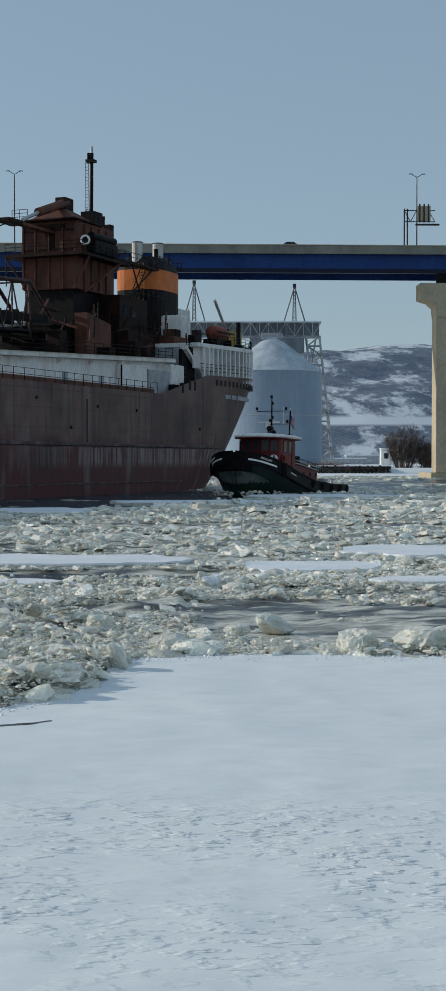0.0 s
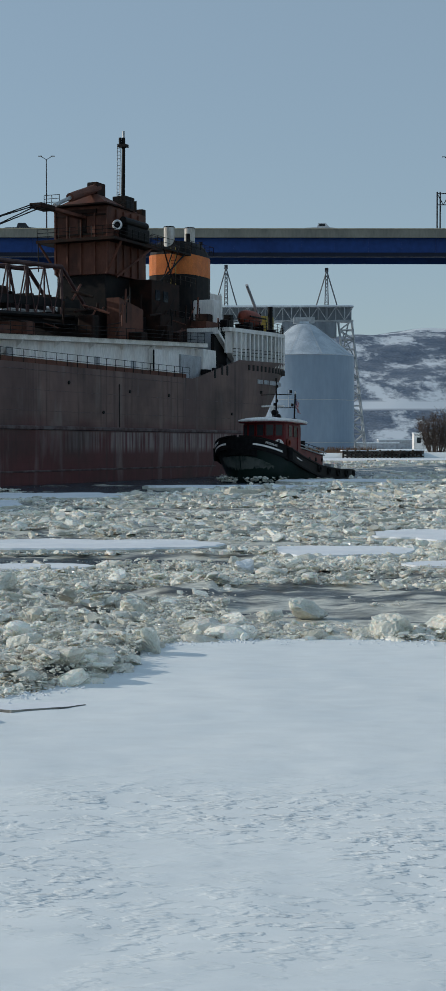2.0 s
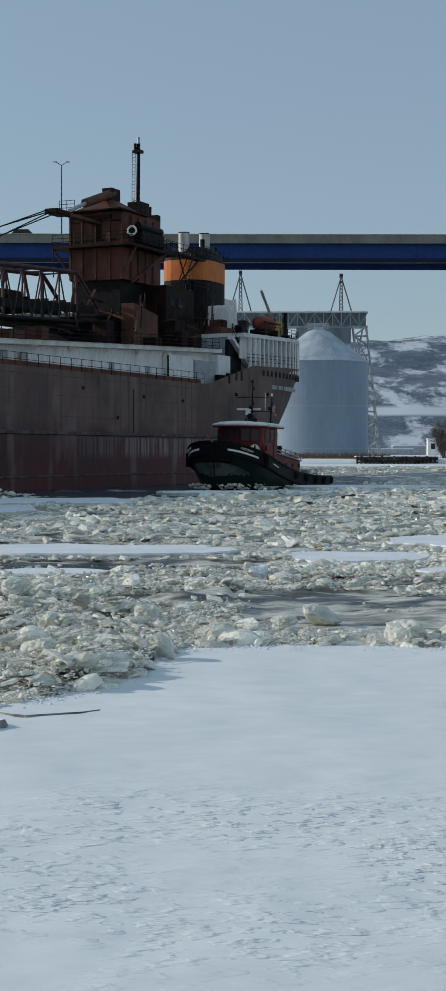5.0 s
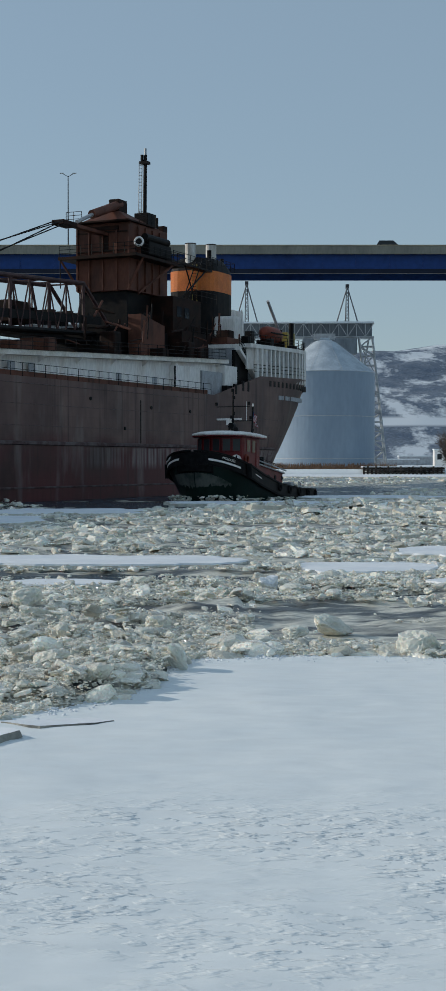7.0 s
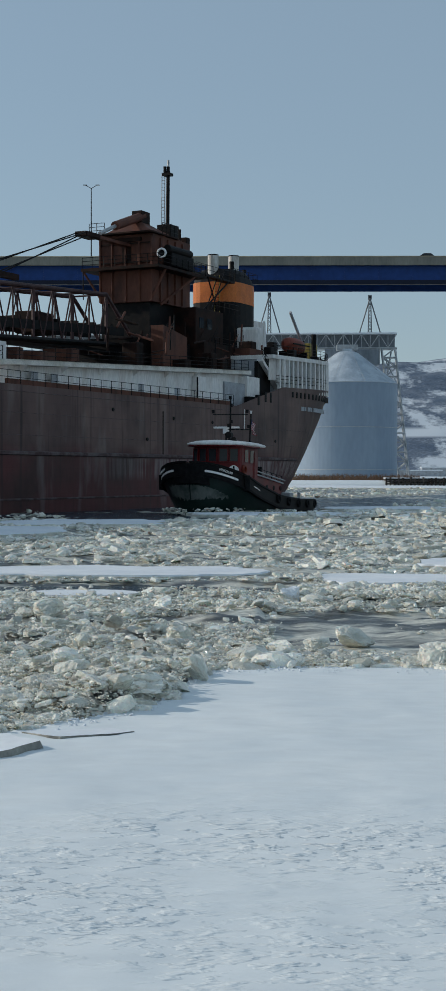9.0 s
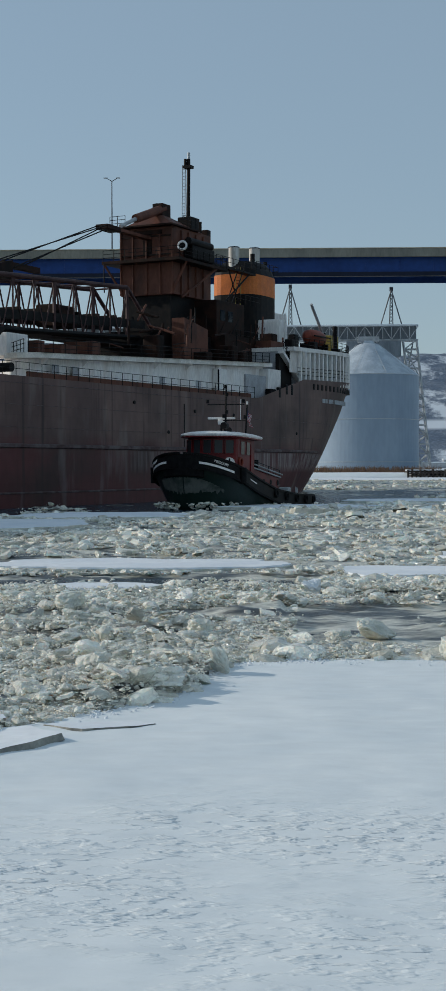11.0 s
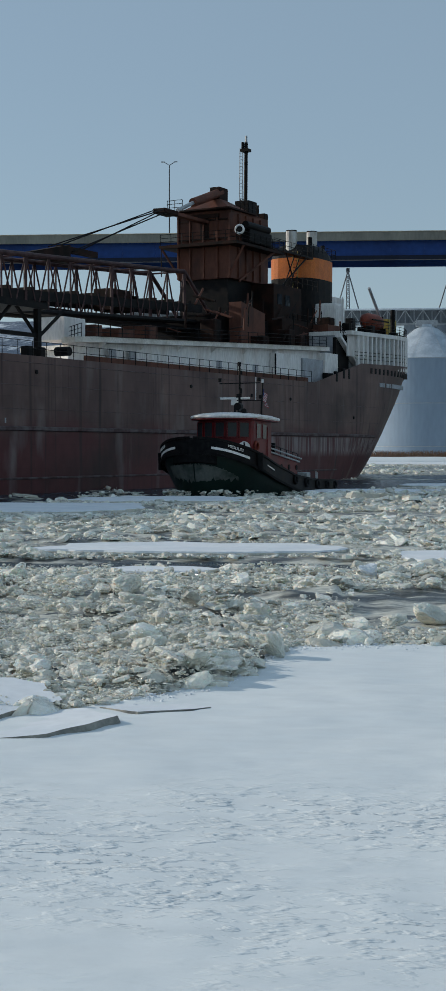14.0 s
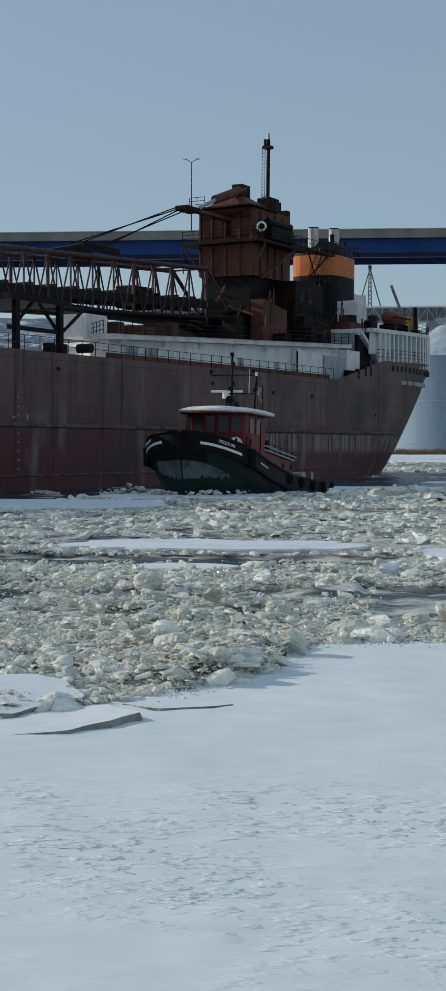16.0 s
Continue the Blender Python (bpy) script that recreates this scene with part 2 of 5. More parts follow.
# ---------- small mesh helpers ----------
def link_mesh(name, bm, material, smooth=False):
    me = bpy.data.meshes.new(name)
    bmesh.ops.recalc_face_normals(bm, faces=bm.faces[:])
    bm.to_mesh(me)
    bm.free()
    me.materials.append(material)
    if smooth:
        me.shade_smooth()
    return new(name, me)


def part(name, bm, material, parent, label="", smooth=False):
    ob = link_mesh(name, bm, material, smooth)
    ob.parent = parent
    if label:
        ob["label"] = label
    return ob


def thing(name, m, label, category, group="", kind=""):
    e = new(name)
    e.matrix_world = m
    return tagged(e, label, category, group, kind)


def box(x0, x1, y0, y1, z0, z1, bm=None, bevel=0.0, tilt=None):
    bm = bm or bmesh.new()
    c = Matrix.LocRotScale(((x0 + x1) / 2, (y0 + y1) / 2, (z0 + z1) / 2), tilt, (abs(x1 - x0), abs(y1 - y0), abs(z1 - z0)))
    g = bmesh.ops.create_cube(bm, size=1, matrix=c)
    if bevel:
        es = list({e for v in g["verts"] for e in v.link_edges})
        bmesh.ops.bevel(bm, geom=es, offset=bevel, segments=2, affect="EDGES", profile=0.6)
    return bm


def rod(p, q, r, bm=None, n=6, r2=None):
    bm = bm or bmesh.new()
    p, q = Vector(p), Vector(q)
    d = q - p
    m = Matrix.Translation((p + q) / 2) @ d.to_track_quat("Z", "Y").to_matrix().to_4x4()
    bmesh.ops.create_cone(bm, cap_ends=True, segments=n, radius1=r, radius2=r if r2 is None else r2, depth=d.length, matrix=m)
    return bm


def prism(poly, z0, z1, bm=None, top=1.0):
    """An upright prism over a plan outline; top scales the upper outline about its middle. z1 may be a function of the plan point."""
    bm = bm or bmesh.new()
    cx, cy = sum(p[0] for p in poly) / len(poly), sum(p[1] for p in poly) / len(poly)
    zb = z0 if callable(z0) else (lambda x, y: z0)
    zt = z1 if callable(z1) else (lambda x, y: z1)
    lo = [bm.verts.new((x, y, zb(x, y))) for x, y in poly]
    hi = [bm.verts.new((cx + (x - cx) * top, cy + (y - cy) * top, zt(x, y))) for x, y in poly]
    bm.faces.new(lo[::-1]), bm.faces.new(hi)
    for i in range(len(poly)):
        j = (i + 1) % len(poly)
        bm.faces.new((lo[i], lo[j], hi[j], hi[i]))
    return bm


def loft(rings, bm=None, closed=True, caps=True):
    bm = bm or bmesh.new()
    vs = [[bm.verts.new(p) for p in r] for r in rings]
    n = len(rings[0])
    for a, b in zip(vs, vs[1:]):
        for i in range(n if closed else n - 1):
            j = (i + 1) % n
            bm.faces.new((a[i], a[j], b[j], b[i]))
    if caps:
        bm.faces.new(vs[0][::-1]), bm.faces.new(vs[-1])
    return bm


def ring(cx, cy, rx, ry, n=24, power=2.0):
    out = []
    for i in range(n):
        a = 2 * math.pi * i / n
        c, s = math.cos(a), math.sin(a)
        out.append((cx + rx * math.copysign(abs(c) ** (2 / power), c), cy + ry * math.copysign(abs(s) ** (2 / power), s)))
    return out


def torus(centre, axis, R, r, bm=None, n=20, k=8):
    bm = bm or bmesh.new()
    q = Vector(axis).to_track_quat("Z", "Y").to_matrix()
    rings = []
    for i in range(n):
        a = 2 * math.pi * i / n
        rings.append([Vector(centre) + q @ Vector(((R + r * math.cos(b)) * math.cos(a), (R + r * math.cos(b)) * math.sin(a), r * math.sin(b)))
                      for b in (2 * math.pi * j / k for j in range(k))])
    vs = [[bm.verts.new(p) for p in rg] for rg in rings]
    for i in range(n):
        a, b = vs[i], vs[(i + 1) % n]
        for j in range(k):
            bm.faces.new((a[j], a[(j + 1) % k], b[(j + 1) % k], b[j]))
    return bm


def railing(parent, pts, height=1.05, step=1.6, material=BLACK, rails=3, r=0.03):
    """Posts and rails along a polyline: each post and each rail a part."""
    for a, b in zip(pts, pts[1:]):
        a, b = Vector(a), Vector(b)
        k = max(1, round((b - a).length / step))
        for i in range(k + 1):
            p = a.lerp(b, i / k)
            part("rail_post", rod(p, p + Vector((0, 0, height)), r * 1.2, n=5), material, parent)
        for j in range(rails):
            dz = Vector((0, 0, height * (j + 1) / rails))
            part("rail", rod(a + dz, b + dz, r, n=5), material, parent)


# ---------- the ice-covered channel ----------
def spread(name, rows, cols, place, material):
    """A grid sheet from a function of two unit parameters."""
    me = bpy.data.meshes.new(name)
    v = [place(i / (rows - 1), j / (cols - 1)) for i in range(rows) for j in range(cols)]
    fa = [(i * cols + j, i * cols + j + 1, (i + 1) * cols + j + 1, (i + 1) * cols + j) for i in range(rows - 1) for j in range(cols - 1)]
    me.from_pydata(v, [], fa)
    me.materials.append(material)
    me.shade_smooth()
    return new(name, me)


bm = box(-6000, 6000, -300, 9000, -0.5, -0.13)
tagged(link_mesh("water", bm, WATER), "dark open winter water under the broken ice", "water", kind="structure")


def fbm(x, y, s, o=4):
    return noise.fractal(Vector((x * s, y * s, 3.7)), 1.0, 2.0, o)


def heap_at(x, y):
    """How high the brash is rafted up."""
    k = max(0.0, fbm(x * 0.8, y * 1.1, 0.45) + 0.12)
    if y < 25 and -12 < x < 12:
        k *= min(1.0, max(0.0, (y - edge_y(x) + 0.1) / 0.7))
    return k * ((0.38 if x < -0.8 else 0.15) if y < 31 else 0.16)


def lead(x, y):
    """How open the water is: a lead behind the near brash and a strip along the ship."""
    k = 0.0
    if x < 0.6:
        k = max(0.0, 1 - abs(y - 38.3 - 0.05 * x - 0.8 * fbm(x, 2.0, 0.3)) / 2.4) * min(1.0, (0.6 - x) / 1.5)
    w = -(x + 26.7) * 0.921 + (y - 97.0) * 0.391
    if y > 60 and -13 < w < 2:
        k = max(k, 0.55 + 0.6 * fbm(x, y, 0.12))
    if 84 < y < 152:  # the lane the tug has broken
        k = max(k, 0.75 - abs(x + 11.3 - (y - 92) * 0.36) / 9.0)
    return min(1.0, 1.8 * k)


def slush_at(u, w):
    y = 14 * (330 / 14) ** u
    x = (-0.34 + 0.60 * w) * y + (w - 0.5) * 6
    z = -0.07 + 0.10 * fbm(x, y * 1.5, 0.35) + 0.05 * fbm(x, y, 1.7, 3) + 0.8 * heap_at(x, y) - 0.22 * lead(x, y)
    if y < 24.5 and -12 < x < 12 and y < edge_y(x) + 0.1:
        z = -0.3
    return (x, y, z)



# the unbroken shore ice: its far edge in plan, from left to right
EDGE = [(-12.0, 12.6), (-6.6, 14.2), (-4.6, 15.4), (-3.6, 16.2), (-3.2, 16.6), (-2.6, 17.35), (-2.1, 18.1), (-1.65, 19.1), (-1.72, 20.6), (-1.2, 21.9), (0.7, 22.3), (2.4, 22.1), (3.6, 21.9), (6.0, 22.3), (12.0, 23.0)]


def edge_y(x):
    for (xa, ya), (xb, yb) in zip(EDGE, EDGE[1:]):
        if xa <= x <= xb:
            k = (x - xa) / (xb - xa)
            return ya + (yb - ya) * k + 0.16 * fbm(x, 7.0, 1.3) + 0.08 * fbm(x, 3.0, 5.0)
    return EDGE[0][1] if x < 0 else EDGE[-1][1]


tagged(spread("slush_field", 420, 190, slush_at, SLUSH), "grey half-frozen slush between the ice pieces", "slush", kind="stuff")


def shore_at(u, w):
    x = -12 + 24 * w
    ye = edge_y(x)
    y = -6 + 30.5 * u
    past = y > ye
    y = min(y, ye)
    z = 0.05 + 0.035 * fbm(x, y, 0.35) + 0.016 * fbm(x * 0.6, y * 1.7, 1.8) + 0.008 * max(0.0, fbm(x * 0.5, y * 1.2, 4.5))
    if y < 12:
        z += 0.016 * max(0.0, fbm(x * 0.7, y * 1.5, 3.2) - 0.15) * min(1.0, (12 - y) / 3)
    if past:
        z = -0.25
    return (x, y, z)


tagged(spread("shore_ice", 460, 300, shore_at, SNOW), "flat snow-covered shore ice with wind ripples", "ground", kind="structure")


# the same shore ice goes on behind and to both sides
bm = box(-400, -12, -300, 13.0, -0.3, 0.05)
box(12, 400, -300, 22.8, -0.3, 0.05, bm)
box(-12, 12, -300, -6, -0.3, 0.05, bm)
tagged(link_mesh("shore_snow", bm, SNOW), "flat snow-covered shore ice reaching along the bank", "ground", kind="structure")


def blob(rng, r, flat, n, jitter=0.07):
    """Vertices and faces of one angular lump of ice."""
    v, fa = ICO if n == 0 else ICO2
    k = np.array([rng.uniform(0.6, 1.3), rng.uniform(0.6, 1.3), flat])
    p = v.copy()
    for _ in range(4 if n == 0 else 5):
        d = np.array([rng.gauss(0, 1), rng.gauss(0, 1), rng.gauss(0, 1)])
        d /= np.linalg.norm(d)
        c = rng.uniform(0.45, 0.8)
        over = np.maximum(0, p @ d - c)
        p = p - over[:, None] * d
    p = p * (1 + np.array([[rng.uniform(-jitter, jitter)] for _ in range(len(p))]))
    p = p * k * r
    a, b, c = rng.uniform(0, 6.3), rng.gauss(0, 0.24), rng.gauss(0, 0.24)
    m = np.array(Euler((b, c, a)).to_matrix())
    return p @ m.T, fa


def ico(sub):
    b = bmesh.new()
    bmesh.ops.create_icosphere(b, subdivisions=sub, radius=1)
    b.verts.ensure_lookup_table()
    v = np.array([x.co[:] for x in b.verts])
    fa = np.array([[x.index for x in f.verts] for f in b.faces])
    b.free()
    return v, fa


ICO, ICO2 = ico(1), ico(2)

# snow-topped floes in the brash: left, right, near, far
FLOES = [(-10.2, -0.9, 41.3, 45.6), (0.6, 4.3, 38.6, 42.6), (3.9, 9.6, 45.0, 50.5), (-6.6, -3.9, 34.4, 36.0), (-24.0, -11.5, 66.0, 78.0), (-17.5, -8.0, 81.0, 90.0),
         (3.4, 6.5, 35.2, 37.0), (-8.0, 4.0, 101.0, 108.0), (-21.0, -16.4, 48.0, 51.0), (3.0, 14.0, 118.0, 127.0), (-60.0, 62.0, 292.0, 350.0)]


def in_floe(x, y, grow=0.0):
    return any(a - grow < x < b + grow and c - grow < y < d + grow for a, b, c, d in FLOES)


def inside_ship(x, y):
    dx, dy = x + 26.7, y - 97.0
    s, w = dx * 0.391 + dy * 0.921, -dx * 0.921 + dy * 0.391
    return -0.3 < w < 23 and -170 < s < 86


def plate(rng, r, flat):
    """One broken, tilted plate of ice."""
    n = rng.randint(5, 8)
    th = r * flat * 0.5
    ang = sorted(rng.uniform(0, 6.283) for _ in range(n))
    rad = [r * rng.uniform(0.6, 1.25) for _ in range(n)]
    lo = [(q * math.cos(a) * 1.3, q * math.sin(a), -th) for a, q in zip(ang, rad)]
    hi = [(q * 0.9 * math.cos(a) * 1.3, q * 0.9 * math.sin(a), th * rng.uniform(0.7, 1.2)) for a, q in zip(ang, rad)]
    p = np.array(lo + hi + [(0, 0, th * 1.15)])
    fa = []
    for i in range(n):
        j = (i + 1) % n
        fa += [(i, j, n + j), (i, n + j, n + i), (n + i, n + j, 2 * n)]
    m = np.array(Euler((rng.gauss(0, 0.15), rng.gauss(0, 0.15), rng.uniform(0, 6.3))).to_matrix())
    return p @ m.T, np.array(fa)


def near_hull(x, y):
    dx, dy = x + 26.7, y - 97.0
    w = -dx * 0.921 + dy * 0.391
    return -16 < w < 0 or (y > 95 and -6 < x < 26)


def ice_band(name, seed, count, y0, y1, size, fine, label, slabs=0.3, top=2.2, loose=0.0):
    rng = random.Random(seed)
    V, F, base, tries = [], [], 0, 0
    while len(V) < count and tries < count * 6:
        tries += 1
        y = y0 * (y1 / y0) ** rng.random()
        x = rng.uniform(-0.33 * y - 2, 0.215 * y + 2)
        if -12 < x < 12 and y < 24 and y < edge_y(x) - 0.06:
            continue
        if in_floe(x, y) or inside_ship(x, y):
            continue
        dens = fbm(x * 0.45, y * 1.7, 0.16) + 0.6 * fbm(x * 0.6, y * 1.5, 0.6)
        dens -= 1.2 * lead(x, y)
        if near_hull(x, y):
            dens -= 0.35
        if x > -0.5 and y < 34:
            dens -= 0.42
        if y < 24 and -12 < x < 12 and y < edge_y(x) + 1.3:
            dens += 0.55
        if dens < rng.uniform(-0.42, 0.22):
            continue
        big = rng.random() ** 9
        r = size * (0.32 + top * big) * (1 + max(0, dens) * 0.4)
        if rng.random() < slabs:
            p, fa = plate(rng, min(r, 0.13 if y < 45 else 9.0) * 1.5, rng.uniform(0.2, 0.5))
        else:
            p, fa = blob(rng, r, rng.uniform(0.3, 0.7), 1 if r > 0.13 and y < 60 else 0, 0.12)
        z = heap_at(x, y) * rng.uniform(0.7, 1.15) + r * rng.uniform(-0.2, 0.2) + (rng.random() * loose if y < 40 else 0.0)
        V.append(p + (x, y, z))
        F.append(fa + base)
        base += len(p)
    me = bpy.data.meshes.new(name)
    me.from_pydata(np.concatenate(V).tolist(), [], np.concatenate(F).tolist())
    me.materials.append(ICE)
    return tagged(new(name, me), label, "ice", kind="stuff")


ice_band("brash_ice_near", 11, 19000, 14.5, 42, 0.076, 1, "heaped grey-white broken ice lumps along the shore ice", 0.30, 3.1)
ice_band("brash_ice_crumbs", 12, 56000, 14.5, 60, 0.040, 0, "small crushed ice crumbs floating in grey slush", 0.3, 1.7, 0.15)
ice_band("brash_ice_middle", 13, 36000, 36, 125, 0.10, 0, "broken ice lumps floating in the channel", 0.4, 2.6)
ice_band("brash_ice_distant", 14, 26000, 85, 345, 0.19, 0, "broken ice field stretching to the far bank", 0.4, 2.6)


def outline(x0, x1, y0, y1, seed, n=70, power=2.5):
    rng = random.Random(seed)
    off = rng.uniform(0, 100)
    out = []
    for i, (x, y) in enumerate(ring((x0 + x1) / 2, (y0 + y1) / 2, (x1 - x0) / 2, (y1 - y0) / 2, n, power)):
        k = 1 + 0.34 * noise.noise(Vector((x * 0.45, y * 0.45, off))) + 0.10 * noise.noise(Vector((x * 1.8, y * 1.8, off)))
        out.append(((x0 + x1) / 2 + (x - (x0 + x1) / 2) * k, (y0 + y1) / 2 + (y - (y0 + y1) / 2) * k))
    return out


for i, (a, b, c, d) in enumerate(FLOES):
    fz = 0.09 if d < 60 else 0.14
    ob = thing("ice_floe", pose((a + b) / 2, (c + d) / 2, 0), "flat snow-topped ice floe among broken ice", "ice floe", "ice floes")
    rim = [(x - (a + b) / 2, y - (c + d) / 2) for x, y in outline(a, b, c, d, 70 + i)]
    part("ice_sheet", prism(rim, -0.12, fz - 0.045), ICEB, ob, "pale translucent ice sheet")
    part("snow_layer", prism([(x * 0.985, y * 0.985) for x, y in rim], fz - 0.045, fz, top=0.992), FLOE, ob, "thin wind-packed snow layer")


def ice_block(x, y, z, sx, sy, sz, seed, tilt=(0, 0, 0), label="pale angular block of ice on the floe edge", material=None):
    rng = random.Random(seed)
    b = bmesh.new()
    bmesh.ops.create_icosphere(b, subdivisions=4, radius=1)
    cuts = []
    for _ in range(15):
        d = Vector((rng.gauss(0, 1), rng.gauss(0, 1), rng.gauss(0, 0.8))).normalized()
        cuts.append((d, rng.uniform(0.5, 0.85)))
    rot = Euler([radians(a) for a in tilt]).to_matrix()
    for v in b.verts:
        p = v.co.copy()
        for d, c in cuts:
            k = p.dot(d) - c
            if k > 0:
                p -= d * k * 0.92
        p += v.co * (0.10 * noise.noise(v.co * 2.6 + Vector((seed, 0, 0))) + 0.09 * noise.noise(v.co * 7 + Vector((seed, 4, 0))) + 0.05 * noise.noise(v.co * 16 + Vector((0, seed, 0))))
        v.co = rot @ Vector((p.x * sx, p.y * sy, p.z * sz))
    ob = link_mesh("ice_block", b, material or ICEB)
    ob.location = (x, y, z)
    return tagged(ob, label, "ice block", "ice blocks")


ice_block(-1.50, 20.65, 0.24, 0.16, 0.20, 0.30, 26, (4, -32, 15), "upright pale slab of ice leaning at the floe edge")
ice_block(2.12, 22.5, 0.16, 0.46, 0.38, 0.33, 5)
ice_block(2.55, 22.4, 0.06, 0.22, 0.22, 0.18, 6, (0, 10, 40))
ice_block(3.10, 22.7, 0.18, 0.60, 0.40, 0.32, 8, (0, -16, 20))
ice_block(3.75, 23.0, 0.12, 0.46, 0.38, 0.26, 9, (0, 5, 70))
ice_block(0.90, 25.8, 0.08, 0.55, 0.40, 0.19, 12, (0, 16, 10), "tilted wedge of pale ice in the brash")
ice_block(0.25, 25.2, 0.04, 0.30, 0.25, 0.13, 13, (5, -12, 50), "low broken lump of pale ice in the brash")
ice_block(-0.2, 24.0, 0.03, 0.30, 0.26, 0.10, 14, (10, 10, 0), "clear glassy plate of ice in the brash")
ice_block(-0.25, 34.6, 0.12, 0.34, 0.30, 0.26, 25, (0, 25, 40), "rough white lump of ice in the brash", FLOE)
ice_block(0.35, 33.4, 0.08, 0.36, 0.34, 0.20, 22)
ice_block(-2.2, 25.5, 0.13, 0.30, 0.28, 0.20, 16)
ice_block(-2.75, 19.3, 0.16, 0.52, 0.24, 0.15, 17, (0, 6, 12), "dark grey plate of ice shoved up on the heap", DARKICE)
ice_block(-3.25, 20.4, 0.26, 0.30, 0.24, 0.15, 20, (0, -18, 20), "cream-coloured rounded lump of ice on the heap")
ice_block(-4.4, 26.0, 0.22, 0.46, 0.36, 0.22, 18, (0, 10, 0), "broad yellowish-white heap of ice")
ice_block(-5.2, 29.5, 0.20, 0.42, 0.36, 0.22, 24, (0, -10, 30), "broad yellowish-white heap of ice")
ice_block(-3.0, 18.0, 0.08, 0.30, 0.24, 0.15, 21, (0, 12, 25))
ice_block(-2.45, 18.35, 0.09, 0.22, 0.20, 0.14, 23, (0, 0, 60))


def slab(name, pts, z, thick, tilt, label):
    cx, cy = sum(p[0] for p in pts) / len(pts), sum(p[1] for p in pts) / len(pts)
    fine = []
    for (xa, ya), (xb, yb) in zip(pts, pts[1:] + pts[:1]):
        for i in range(6):
            k = i / 6
            x, y = xa + (xb - xa) * k, ya + (yb - ya) * k
            fine.append((x - cx + 0.06 * noise.noise(Vector((x * 3, y * 3, 1))), y - cy + 0.06 * noise.noise(Vector((x * 3, y * 3, 9)))))
    ob = link_mesh(name, prism(fine, -thick, 0.0, top=0.97), FLOE)
    # sides painted dark for the shade on faces turned from the sun
    ob.data.materials.append(DARKICE)
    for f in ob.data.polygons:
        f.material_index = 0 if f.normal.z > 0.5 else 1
    ob.matrix_world = pose(cx, cy, z, *tilt)
    return tagged(ob, label, "ice slab", "ice slabs")


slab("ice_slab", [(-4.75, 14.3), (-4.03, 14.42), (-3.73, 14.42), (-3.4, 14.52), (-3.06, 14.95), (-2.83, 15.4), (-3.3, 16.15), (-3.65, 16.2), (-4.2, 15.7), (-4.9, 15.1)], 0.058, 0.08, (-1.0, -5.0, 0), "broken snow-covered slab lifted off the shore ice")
slab("ice_slab", [(-5.3, 15.3), (-4.25, 15.35), (-3.95, 15.9), (-3.62, 16.3), (-4.0, 17.0), (-4.4, 17.2), (-5.3, 16.8)], 0.17, 0.15, (5, 3, 0), "thick broken slab with a shade-dark edge")
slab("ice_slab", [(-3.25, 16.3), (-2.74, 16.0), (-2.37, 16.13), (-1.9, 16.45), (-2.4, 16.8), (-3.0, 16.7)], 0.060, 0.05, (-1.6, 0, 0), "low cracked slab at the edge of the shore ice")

# loose snow crumbs along the broken edge
rngc = random.Random(41)
V, F, base = [], [], 0
for i in range(1100):
    x = rngc.uniform(-3.0, 4.5)
    r = rngc.uniform(0.006, 0.026) * (1.2 if x < 0 else 0.8)
    y = edge_y(x) - 0.7 * rngc.random() ** 2.6
    p, fa = blob(rngc, r, 0.7, 0)
    V.append(p + (x, y, 0.05 + 0.035 * fbm(x, y, 0.35) + r * 0.3))
    F.append(fa + base)
    base += len(p)
me = bpy.data.meshes.new("snow_crumbs")
me.from_pydata(np.concatenate(V).tolist(), [], np.concatenate(F).tolist())
me.materials.append(FLOE)
tagged(new("snow_crumbs", me), "loose snow and ice crumbs scattered on the shore ice", "snow", kind="stuff")

# ---------- far bank, hills ----------
def bank_at(u, w):
    y = 352 + 1000 * u ** 2
    x = -420 + 900 * w
    z = -0.3 + 1.7 * min(1.0, u * 14) + 0.25 * fbm(x, y, 0.05)
    return (x, y + 6 * fbm(x, 0, 0.02), z)


tagged(spread("far_bank", 60, 160, bank_at, SNOW), "low snow-covered far bank", "ground", kind="structure")


